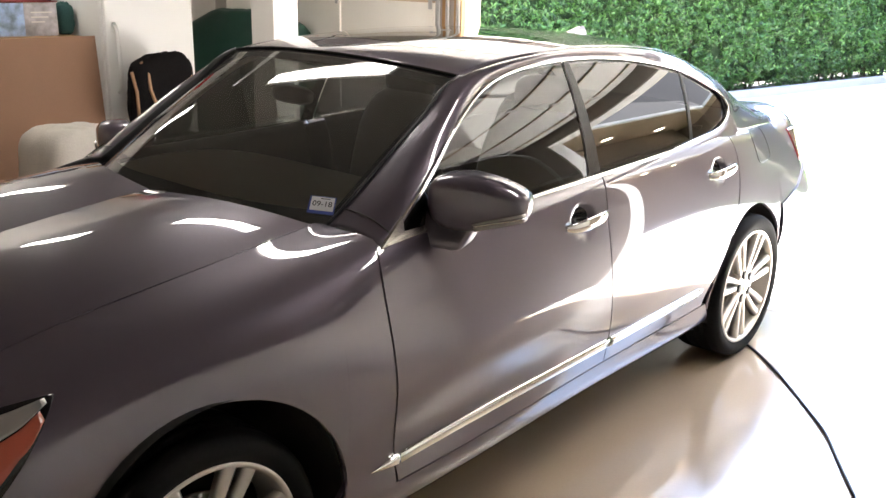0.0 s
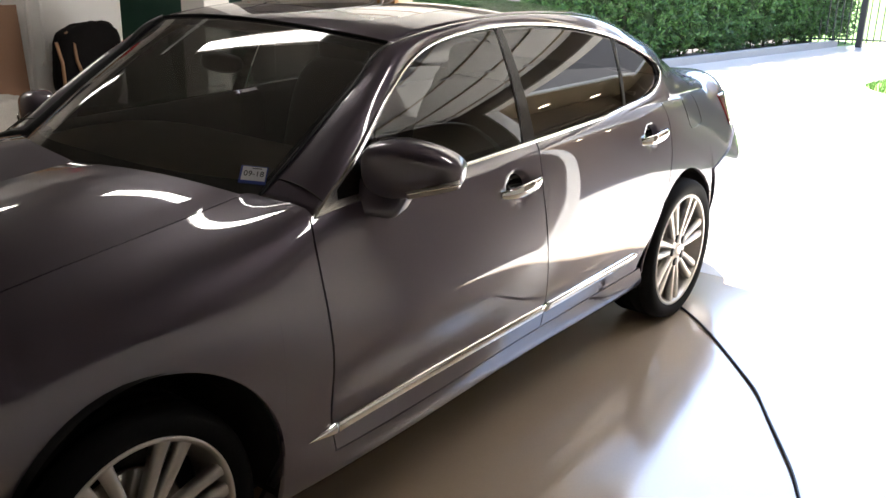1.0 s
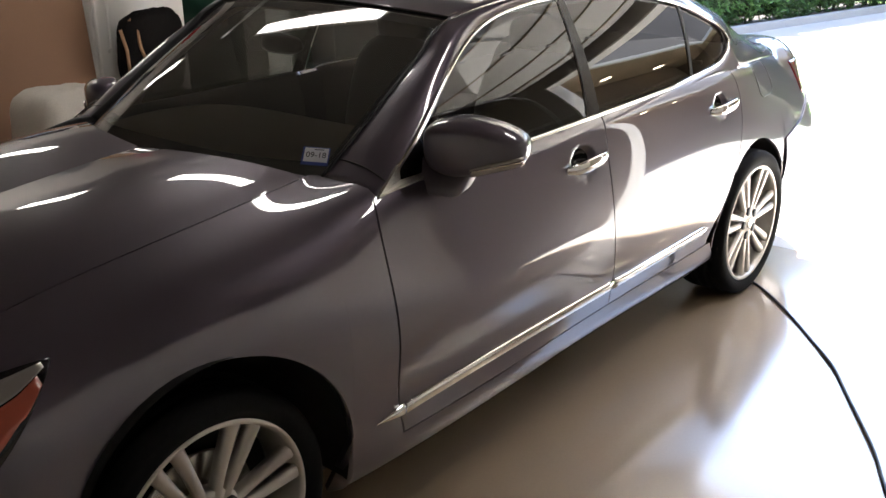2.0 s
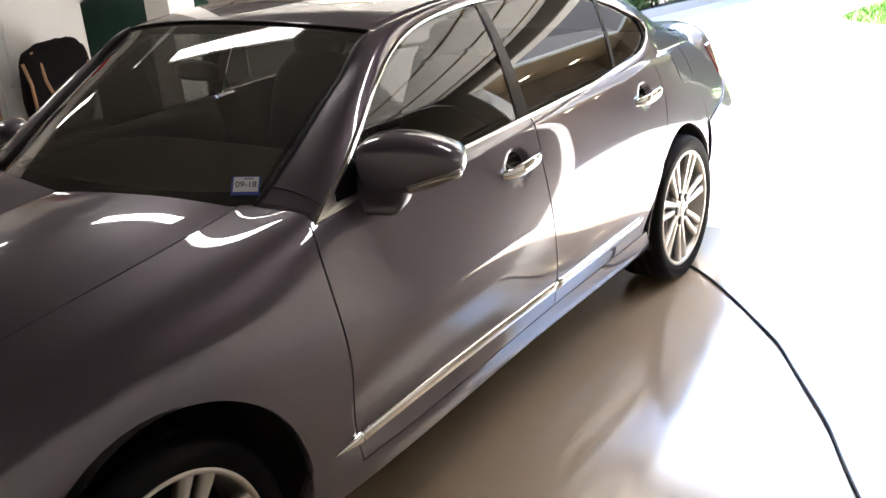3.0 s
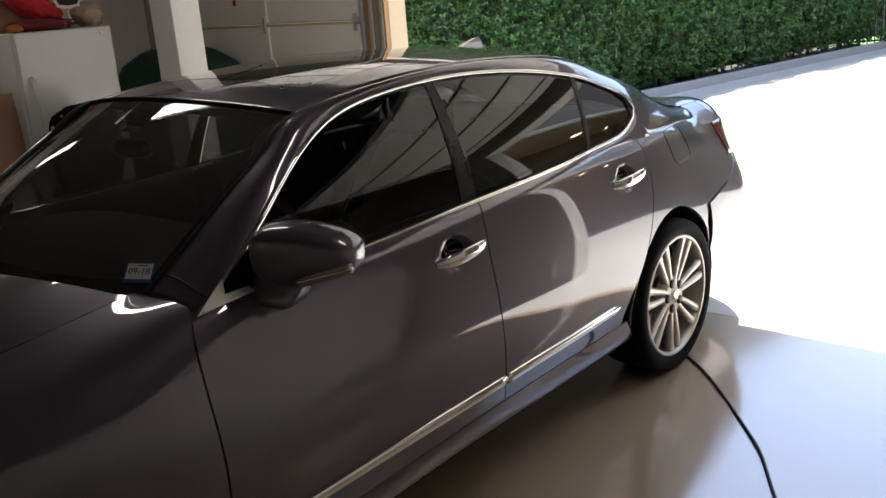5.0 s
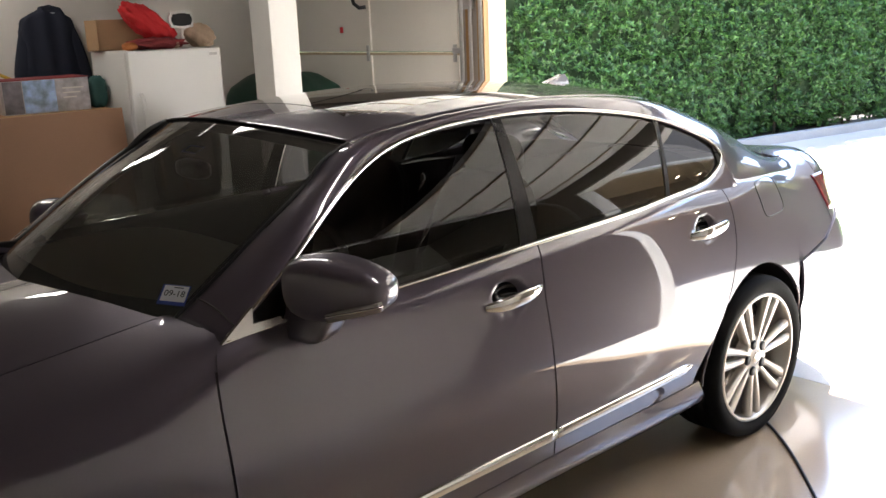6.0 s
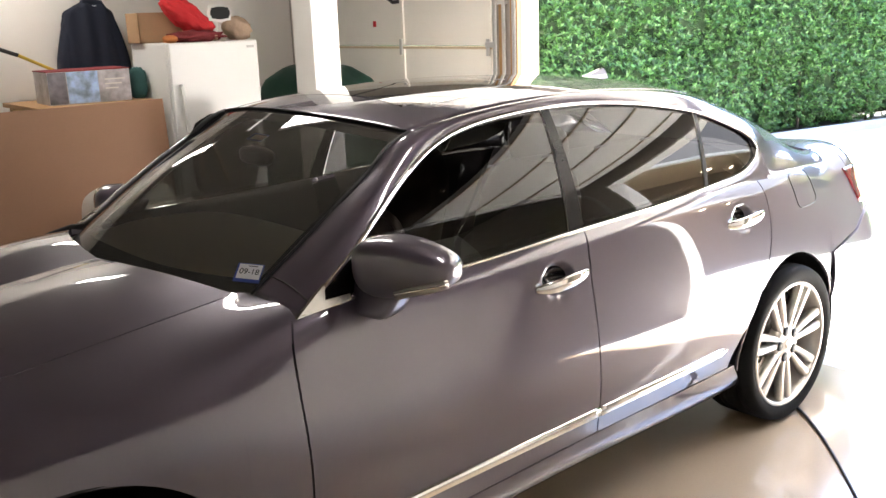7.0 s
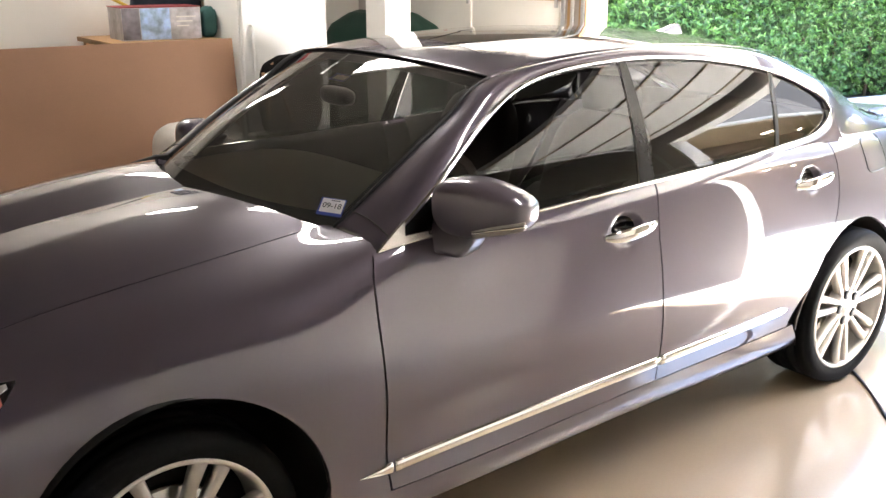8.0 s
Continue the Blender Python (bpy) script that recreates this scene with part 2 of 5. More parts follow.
def blob(sx, sy, sz, power=2.6, seg=28, rings=16, rough=0.0, seed=0, scale=3.0):
    """A rounded box-like lump (superellipsoid), with folds if rough."""
    bm = bmesh.new()
    bmesh.ops.create_uvsphere(bm, u_segments=seg, v_segments=rings, radius=1)
    for v in bm.verts:
        c = v.co
        k = (abs(c.x) ** power + abs(c.y) ** power + abs(c.z) ** power) ** (-1 / power)
        p = c * k
        if rough:
            p = p * (1 + rough * noise.fractal(p * scale + Vector((seed * 7.3, 0, 0)), 1.0, 2.0, 4))
        v.co = (p.x * sx, p.y * sy, p.z * sz)
    return bm


def move(bm, m):
    bm.transform(m)
    return bm


# ---- garage and ground ----
GX0, GX1, GY0, GY1, GZ = -2.5, 4.35, -3.3, 6.2, 2.75      # inner faces of the garage
OPEN_A, OPEN_B, OPEN_H = -1.66, 3.0, 2.25                  # the open bay, y and height
DOOR_A, DOOR_B = 3.28, 6.02                                # the closed bay
WT = 0.16

# floor stops short of the opening; pale concrete stands in for its lit end
tagged(part("floor", box(GX0 - 0.2, GX1 - 0.66, GY0 - 0.2, GY1 + 0.2, -0.12, 0.0), FLOOR), "glossy tan epoxy-coated garage floor", "floor", kind="structure")
tagged(part("ceiling", box(GX0 - 0.2, GX1 + WT, GY0 - 0.2, GY1 + 0.2, GZ, GZ + 0.15), CEILING), "plain garage ceiling, its colour darkened for shade and dim reflections", "ceiling", kind="structure")
tagged(part("wall_back", box(GX0 - 0.2, GX1 + WT, GY1, GY1 + 0.2, 0, GZ), WALL), "cream painted drywall behind the fridge", "wall", kind="structure")
tagged(part("wall_side", box(GX0 - 0.2, GX1 + WT, GY0 - 0.2, GY0, 0, GZ), WHITE), "white painted garage side wall", "wall", kind="structure")
# unseen end wall, set close to bounce light onto fender and hood
tagged(part("wall_end", box(GX0 - 0.2, GX0, GY0, GY1, 0, GZ), WALL), "cream painted garage end wall", "wall", kind="structure")


def wall_with_openings():
    bm = bmesh.new()
    for y0, y1, z0, z1 in ((GY0, OPEN_A, 0, GZ), (OPEN_A, OPEN_B, OPEN_H, GZ), (OPEN_B, DOOR_A, 0, GZ), (DOOR_A, DOOR_B, OPEN_H, GZ), (DOOR_B, GY1, 0, GZ)):
        b = box(GX1, GX1 + WT, y0, y1, z0, z1)
        me = bpy.data.meshes.new("piece")
        b.to_mesh(me)
        b.free()
        bm.from_mesh(me)
        bpy.data.meshes.remove(me)
    return bm


tagged(part("wall_front", wall_with_openings(), GREIGE), "greige wall with an open and a closed garage bay", "wall", kind="structure")

for nm, b in (("trim_jamb", (OPEN_A, OPEN_A + 0.02, 0, OPEN_H)), ("trim_jamb", (OPEN_B - 0.02, OPEN_B, 0, OPEN_H)), ("trim_head", (OPEN_A + 0.021, OPEN_B - 0.021, OPEN_H - 0.02, OPEN_H))):
    bare = b[0] > 0
    tagged(part(nm, box(GX1 - 0.008, GX1 + WT + 0.012, *b, 0.003), SEAMTAN if bare else WHITE), ("cream" if bare else "white painted") + " board lining the garage opening", "trim", kind="structure")

# ground outside: one grass sheet, a concrete driveway on it that runs indoors as bright floor
bm = bmesh.new()
bmesh.ops.create_grid(bm, x_segments=2, y_segments=2, size=400, matrix=Matrix.Translation((300, 0, -0.03)))
tagged(part("ground", bm, GRASS), "green lawn that reaches the distance", "lawn", kind="structure")


def drive_outline():
    """The driveway's edge: the hedge side, the gate, round the lawn's corner and back along the house."""
    # starts 0.66 m indoors, its pale colour imitating light on the floor
    pts = [(GX1 - 0.658, 5.6), (8.0, 5.15), (13.0, 4.2), (17.3, 3.4), (18.4, 3.0), (30.0, 1.5), (30.0, -1.4)]
    pts += [(18.6, 0.6), (15.5, 1.2)]
    for k in range(9):
        g = radians(80 + k * 13)
        pts.append((12.75 + 1.15 * math.cos(g), 0.35 + 1.15 * math.sin(g)))
    pts += [(11.0, -0.9), (10.6, -4.0), (10.4, -14.0), (GX1 + WT, -14.0), (GX1 + WT, GY0), (GX1 - 0.658, GY0)]
    return pts


bm = bmesh.new()
vs = [bm.verts.new((x, y, 0.0)) for x, y in drive_outline()]
f = bm.faces.new(vs)
r = bmesh.ops.extrude_face_region(bm, geom=[f])
for v in r["geom"]:
    if isinstance(v, bmesh.types.BMVert):
        v.co.z = -0.12
bmesh.ops.recalc_face_normals(bm, faces=bm.faces[:])
tagged(part("driveway", bm, CONCRETE), "sunlit pale concrete driveway, run indoors in place of brightly lit floor", "driveway", kind="structure")


# ---- the car ----
CY = 0.93                       # centre line of the car; its near flank lies at y = 0
FRONT, REAR, HUB = 0.0, 2.97, 0.352
car = thing("car", "dark grey-brown metallic four-door sedan parked in the garage", "car", 1.6, CY, 0.0)


def fn(*keys):
    return spline(keys)


# Landmarks of the half section: (half width, height) along the car, from sill to centre line.
LAND = [
    (fn((-0.9, .30), (-0.75, .62), (-0.4, .78), (0.2, .80), (1.6, .80), (2.6, .80), (3.5, .76), (3.95, .60), (4.14, .40)), fn((-0.9, .22), (0, .20), (1.6, .20), (3.0, .21), (4.14, .30))),
    (fn((-0.9, .38), (-0.75, .70), (-0.4, .85), (0.2, .895), (1.6, .90), (2.6, .90), (3.5, .845), (3.77, .81), (4.0, .70), (4.14, .44)), fn((-0.9, .28), (0, .27), (1.6, .27), (3.0, .28), (4.14, .36))),
    (fn((-0.9, .40), (-0.75, .715), (-0.4, .872), (0.2, .918), (1.6, .915), (2.6, .915), (3.5, .87), (3.77, .84), (4.0, .73), (4.14, .46)), fn((-0.9, .36), (0, .355), (1.6, .355), (2.6, .37), (4.14, .45))),
    (fn((-0.9, .42), (-0.75, .73), (-0.4, .885), (0.2, .932), (0.6, .930), (1.6, .928), (2.6, .928), (3.5, .892), (3.77, .862), (4.0, .75), (4.14, .48)), fn((-0.9, .45), (0, .425), (1.6, .44), (2.6, .46), (4.14, .54))),
    (fn((-0.9, .42), (-0.75, .73), (-0.4, .89), (0.2, .937), (1.6, .936), (2.6, .935), (3.5, .890), (3.77, .858), (4.0, .745), (4.14, .48)), fn((-0.9, .62), (0, .65), (1.6, .64), (2.6, .65), (3.3, .665), (4.14, .68))),
    (fn((-0.9, .36), (-0.75, .68), (-0.4, .855), (0.2, .905), (0.6, .900), (1.6, .888), (2.6, .884), (3.0, .858), (3.3, .822), (3.77, .765), (4.0, .665), (4.14, .44)), fn((-0.9, .74), (-0.4, .83), (0.2, .885), (1.6, .93), (2.6, .96), (3.3, .94), (4.14, .88))),
    (fn((-0.9, .30), (-0.75, .62), (-0.4, .79), (0.0, .825), (0.55, .825), (1.6, .825), (2.4, .82), (2.9, .793), (3.3, .745), (3.7, .688), (4.0, .605), (4.14, .41)),
     fn((-0.9, .78), (-0.4, .895), (0.0, .949), (0.3, .982), (0.45, 1.010), (0.55, 1.032), (1.1, 1.052), (1.7, 1.072), (2.3, 1.095), (2.66, 1.098), (3.0, 1.085), (3.3, 1.07), (3.7, 1.048), (4.0, 1.025), (4.14, 0.97))),
    (fn((-0.9, .26), (-0.72, .50), (-0.4, .615), (0.0, .632), (0.3, .620), (0.6, .585), (1.6, .60), (3.3, .62), (3.65, .60), (4.0, .54), (4.14, .38)),
     fn((-0.9, .80), (-0.4, .957), (0.0, 1.022), (0.3, 1.051), (0.6, 1.068), (1.6, 1.08), (3.3, 1.13), (3.65, 1.10), (4.0, 1.07), (4.14, 1.00))),
    (fn((-0.9, .20), (-0.72, .44), (-0.4, .55), (0.0, .567), (0.3, .555), (0.6, .515), (1.6, .40), (3.65, .40), (4.0, .36), (4.14, .25)),
     fn((-0.9, .81), (-0.4, .978), (0.0, 1.043), (0.3, 1.073), (0.6, 1.087), (1.6, 1.09), (3.65, 1.105), (4.0, 1.08), (4.14, 1.01))),
    (fn((-0.9, 0), (4.14, 0)), fn((-0.9, .815), (-0.4, .995), (0.0, 1.06), (0.3, 1.09), (0.6, 1.10), (1.6, 1.10), (3.65, 1.11), (4.0, 1.085), (4.14, 1.015))),
]
SECTION = {}


def body(x, v):
    """Half width and height of the body's skin at x, at landmark number v (may be broken)."""
    key = round(x, 4)
    if key not in SECTION:
        hs, zs = [a(x) for a, b in LAND], [b(x) for a, b in LAND]
        # even out the landmarks by arc length, so that the curve through them stays fair
        d = [0.0]
        for i in range(1, len(hs)):
            d.append(d[-1] + max(math.hypot(hs[i] - hs[i - 1], zs[i] - zs[i - 1]), 0.02))
        SECTION[key] = (spline(list(zip(d, hs))), spline(list(zip(d, zs))), d)
    a, b, d = SECTION[key]
    i = min(int(v), len(d) - 2)
    s = d[i] + (d[i + 1] - d[i]) * (v - i)
    return a(s), b(s)


def level(x, z, lo=0.0, hi=6.0):
    """The landmark number at which the skin at x reaches the height z."""
    for _ in range(22):
        mid = (lo + hi) / 2
        if body(x, mid)[1] < z:
            lo = mid
        else:
            hi = mid
    return (lo + hi) / 2


def skin_panel(name, cols, v0, v1, nv, side=1, inset=0.0, mat=None, parent=None, label="", dents=(), flange=0.018, exact=False):
    """A body panel on the skin. cols: list of functions' samples s in 0..1; v0, v1, x(s, v) give the patch."""
    n, m = len(cols), nv + 1
    pts = np.zeros((n, m, 3))
    for i, s in enumerate(cols):
        for j in range(m):
            t = j / nv
            x, v = cols[i](t)
            h, z = body(x, v)
            pts[i, j] = (x, h - inset, z)
    if exact:
        nor = np.zeros((n, m, 3))
        for i in range(n):
            for j in range(m):
                x, v = cols[i](j / nv)
                e, w = 0.012, 0.06
                xa, xb = round(x - e, 2), round(x + e, 2)
                if xb - xa < 0.015:
                    xb += 0.02
                va, vb = max(v - w, 0), min(v + w, 9)
                ha, hb = body(xa, v), body(xb, v)
                hc, hd = body(round(x, 2), va), body(round(x, 2), vb)
                nor[i, j] = np.cross((xb - xa, hb[0] - ha[0], hb[1] - ha[1]), (0.0, hd[0] - hc[0], hd[1] - hc[1]))
    else:
        du, dv = np.gradient(pts, axis=0), np.gradient(pts, axis=1)
        nor = np.cross(du, dv)
    nor /= np.maximum(np.linalg.norm(nor, axis=2, keepdims=True), 1e-9)
    if nor[n // 2, m // 2, 1] + nor[n // 2, m // 2, 2] < 0:
        nor = -nor
    for cx, cz, rx, rz, deep in dents:
        q = ((pts[..., 0] - cx) / rx) ** 2 + ((pts[..., 2] - cz) / rz) ** 2
        push = deep * np.clip(1 - q, 0, 1) ** 0.6
        pts[..., 1] -= push
    edge = pts - nor * flange
    ring = [(i, 0) for i in range(n)] + [(n - 1, j) for j in range(1, m)] + [(i, m - 1) for i in range(n - 2, -1, -1)] + [(0, j) for j in range(m - 2, 0, -1)]
    verts = [tuple(p) for p in pts.reshape(-1, 3)]
    flip = bool(np.cross(pts[1, 0] - pts[0, 0], pts[0, 1] - pts[0, 0]) @ nor[0, 0] < 0)
    faces = grid_faces(n, m, flip)
    k = len(verts)
    for i, j in ring:
        verts += [tuple(pts[i, j]), tuple(edge[i, j])]
    c = len(ring)
    for a in range(c):
        b = (a + 1) % c
        q = (k + 2 * a, k + 2 * b, k + 2 * b + 1, k + 2 * a + 1)
        faces.append(q if flip else q[::-1])
    ob = place(name, verts, faces, mat or PAINT, parent or car, side, label)
    if exact:
        own = [(a, -side * b, c) for a, b, c in nor.reshape(-1, 3)] + [(0.0, 0.0, 0.0)] * (2 * c)
        ob.data.normals_split_custom_set_from_vertices(own)
    return ob


def place(name, verts, faces, mat, parent, side=1, label="", smooth=True):
    """Half-width coordinates to the world; side 1 is the near flank, -1 the far one."""
    out = [(x, CY - side * h, z) for x, h, z in verts]
    if side > 0:
        faces = [q[::-1] for q in faces]
    ob = mesh_object(name, out, faces, mat, None, smooth, label)
    ob.parent = parent
    base = Vector(car.location)
    ob.location = -base if parent is car else (0, 0, 0)
    return ob


def columns(x_left, x_right, v0, v1, n, lean=None):
    """Patch columns from x_left(z) to x_right(z); v0, v1: numbers or functions of x."""
    out = []
    for i in range(n):
        s = i / (n - 1)

        def col(t, s=s):
            x = x_left(0.7) + (x_right(0.7) - x_left(0.7)) * s
            for _ in range(3):
                a = v0(x) if callable(v0) else v0
                b = v1(x) if callable(v1) else v1
                v = a + (b - a) * t
                z = body(x, v)[1]
                x = x_left(z) + (x_right(z) - x_left(z)) * s
            a = v0(x) if callable(v0) else v0
            b = v1(x) if callable(v1) else v1
            return x, a + (b - a) * t
        out.append(col)
    return out


GAP = 0.0032
ARCH = {0: (-0.06, 0.398, 0.398), 1: (2.975, 0.37, 0.388)}          # centre x, z, radius of the wheel arches


def arch_floor(which, base):
    cx, cz, r = ARCH[which]

    def low(x):
        d = r * r - (x - cx) ** 2
        z = cz + math.sqrt(d) if d > 0 else -1
        return max(base, level(x, z)) if z > 0.2 else base
    return low


cut_a = spline([(0.3, 0.538), (0.45, 0.522), (0.7, 0.509), (0.92, 0.520), (1.02, 0.548), (1.07, 0.580)])
cut_b = line([(0.3, 1.700), (0.45, 1.685), (0.9, 1.682), (1.0, 1.695), (1.1, 1.725)])
cut_c = spline([(0.36, 2.50), (0.44, 2.535), (0.54, 2.62), (0.68, 2.72), (0.88, 2.815), (1.0, 2.84), (1.08, 2.835), (1.2, 2.76)])
nose_cut = line([(0.2, -0.34), (0.68, -0.345), (0.80, -0.42), (0.9, -0.52)])
tail_cut = line([(0.2, 3.42), (0.66, 3.44), (0.70, 3.62), (0.75, 3.70), (1.1, 3.70)])


def shifted(fun, d):
    return lambda z: fun(z) + d


def arch_columns(which, x0, x1, base, mid, v1, n, shift=None):
    """Columns of a patch round a wheel arch; below landmark mid they end on the arch, above it they run through."""
    cx, cz, r = ARCH[which]
    low = arch_floor(which, base)
    xs = [(x, 0) for x in np.linspace(x0, x1, n) if abs(abs(x - cx) - r) > 0.004]
    xs += [(cx + r * c, 0) for c in np.cos(np.linspace(0.14, math.pi - 0.14, 35))]
    for e in (-1, 1):
        xs += [(cx + e * r * 0.997, -e), (cx + e * r * 1.0005, e)]
    xs = sorted(p for p in xs if x0 <= p[0] <= x1)

    def make(x):
        a = low(x)

        def col(t):
            v = a + (mid - a) * t / 0.6 if t < 0.6 else mid + (v1 - mid) * (t - 0.6) / 0.4
            return x + (shift(x, v) if shift else 0.0), v
        return col
    return [make(x) for x, _ in xs]


def smooth(a, b, x):
    t = min(max((x - a) / (b - a), 0), 1)
    return t * t * (3 - 2 * t)


def bumper_top(x):
    """Height of the seam between quarter panel and rear bumper."""
    return 0.695 + (x - 3.36) * 0.13 + max(0.0, x - 3.66) * 0.25


def hood_point(s, t):
    v = 7.012 + 1.988 * t
    x = 0.3
    for _ in range(4):
        u = body(x, v)[0] / 0.62
        end = 0.357 + 0.19 * min(u, 1.0) ** 3
        x = -0.88 + (end + 0.88) * s
    return x, v


handles = {1: (1.545, 0.945), 2: (2.632, 0.967)}
doors = []
for side in (1, -1):
    skin_panel("front_fender", arch_columns(0, -0.52, 0.532 - GAP, 0.0, 5.0, 6.988, 46, lambda x, v: (cut_a(body(x, v)[1]) - 0.532 + (0.02 if v > 6.2 else 0.0) * smooth(6.2, 6.8, v)) * smooth(0.34, 0.52, x)), 0, 7, 50, side, exact=True)
    d1 = skin_panel("front_door", columns(shifted(cut_a, GAP), shifted(cut_b, -GAP), 2.05, 6.0, 96), 2, 6, 62, side, dents=[(1.532, 0.948, 0.070, 0.047, 0.046)])
    d2 = skin_panel("rear_door", columns(shifted(cut_b, GAP), shifted(cut_c, -GAP), 2.05, 6.0, 96), 2, 6, 62, side, dents=[(2.617, 0.970, 0.066, 0.045, 0.046)])
    doors.append((d1, d2))
    low = arch_floor(1, 0.0)

    def quarter(s):
        def col(t):
            x1 = 3.79
            x = 2.85 + (x1 - 2.85) * s
            z = 0.9
            for _ in range(5):
                x0 = cut_c(z) + GAP
                x = x0 + (x1 - x0) * s
                a = low(x) if x < 3.36 else level(x, bumper_top(x) + 0.002)
                top = 6.0 + smooth(3.60, 3.66, x)
                v = a + (5.0 - a) * t / 0.6 if t < 0.6 else 5.0 + (top - 5.0) * (t - 0.6) / 0.4
                z = body(x, v)[1]
            return x, v
        return col
    skin_panel("quarter_panel", [quarter(s) for s in np.linspace(0, 1, 76)], 0, 7, 60, side, exact=True)
    skin_panel("side_sill", columns(line([(0, 0.39), (1, 0.39)]), line([(0.2, 2.66), (0.36, 2.55), (0.5, 2.5)]), 0.0, 2.0, 50), 0, 2, 10, side)
    skin_panel("front_bumper", [lambda t, x=x: (x, (5.0 if x < -0.42 else 4.6) * t) for x in np.linspace(-0.9, -0.405, 24)], 0, 5, 24, side)
    skin_panel("rear_bumper", [lambda t, x=x: (x, (level(x, min(bumper_top(x), 0.84)) - 0.006) * t) for x in np.linspace(3.352, 4.14, 34)], 0, 4, 24, side, inset=-0.008)
    skin_panel("hood", [lambda t, s=s: hood_point(s, t) for s in np.linspace(0, 1, 44)], 7, 9, 22, side)
    skin_panel("trunk_lid", [lambda t, x=x: (x, 7.02 + 1.98 * t) for x in np.linspace(3.62, 4.14, 22)], 7, 9, 16, side)
    skin_panel("rear_fascia", [lambda t, x=x: (x, level(x, min(bumper_top(x), 0.84)) + (7.0 - level(x, min(bumper_top(x), 0.84))) * t) for x in np.linspace(3.795, 4.14, 22)], 4, 7, 16, side)
# the small panel at the foot of the windscreen pillar
for side in (1, -1):
    skin_panel("cowl_corner", [lambda t, x=x: (x, 5.55 + 1.45 * t) for x in np.linspace(0.46, 0.66, 12)], 5, 7, 12, side, inset=0.007, flange=0.0)
# dark structure behind the gaps
for side in (1, -1):
    skin_panel("inner_shell", [lambda t, x=x: (x, 2.0 + 3.8 * t) for x in np.linspace(0.44, 2.62, 60)], 2, 6, 20, side, inset=0.045, mat=BLACK, flange=0.0)


# greenhouse: the side windows' plane, the rail curve under the roof and the windscreen's edge
def side_half(x, z):
    """Half width of the side glass at a height."""
    d = z - 1.04
    return 0.83 - 0.30 * d - 0.45 * d * d - 0.10 * max(0.0, x - 2.55) ** 2 - 0.05 * max(0.0, 0.9 - x) ** 2


# rail parameter p: 0..1 windscreen pillar, 1..2 roof, 2..3 rear pillar
rail_x = fn((0, .575), (.25, .775), (.5, .955), (.75, 1.125), (1, 1.34), (1.3, 1.72), (1.6, 2.08), (1.8, 2.33), (2, 2.58), (2.2, 2.76), (2.42, 2.905), (2.55, 2.945), (2.7, 3.10), (3, 3.62))
rail_z = fn((0, 1.035), (.25, 1.155), (.5, 1.275), (.75, 1.372), (1, 1.442), (1.3, 1.473), (1.6, 1.462), (1.8, 1.433), (2, 1.383), (2.2, 1.318), (2.42, 1.222), (2.55, 1.13), (2.7, 1.08), (3, 1.06))
edge_x = fn((0, .555), (.25, .70), (.5, .85), (.75, 1.00), (1, 1.155), (1.3, 1.66), (1.6, 2.12), (1.8, 2.42), (2, 2.70), (2.2, 2.92), (2.5, 3.20), (3, 3.64))
edge_z = fn((0, 1.062), (.25, 1.156), (.5, 1.258), (.75, 1.357), (1, 1.447), (1.3, 1.502), (1.6, 1.502), (1.8, 1.482), (2, 1.44), (2.2, 1.372), (2.5, 1.265), (3, 1.112))
edge_h = fn((0, .62), (.5, .617), (1, .598), (1.3, .588), (2, .565), (2.5, .575), (3, .61))


def rail(p, q):
    """A point on the roof rail and pillars; q runs from the window's edge (0) to the screen's or roof's edge (1)."""
    a = Vector((rail_x(p), side_half(rail_x(p), rail_z(p)), rail_z(p)))
    if p > 2.42:                             # the rear pillar runs into the flank
        h, z = body(a.x, 6)
        a = a.lerp(Vector((a.x, h, z - 0.002)), smooth(2.42, 2.66, p))
    b = Vector((edge_x(p), edge_h(p), edge_z(p)))
    if p > 2.5:
        h, z = body(b.x, 7)
        b = b.lerp(Vector((b.x, h, z)), smooth(2.5, 3.0, p))
    c = a.lerp(b, q)
    bulge = (0.016 + 0.016 * (1 - smooth(0.75, 1.2, p)) * smooth(0.0, 0.25, p) + 0.012 * smooth(2.1, 2.5, p) - 0.012 * smooth(2.7, 3.0, p)) * math.sin(math.pi * q)
    return c + Vector((-0.3 if p < 1 else (0.35 if p > 2.2 else 0), 0.75, 0.6)).normalized() * bulge


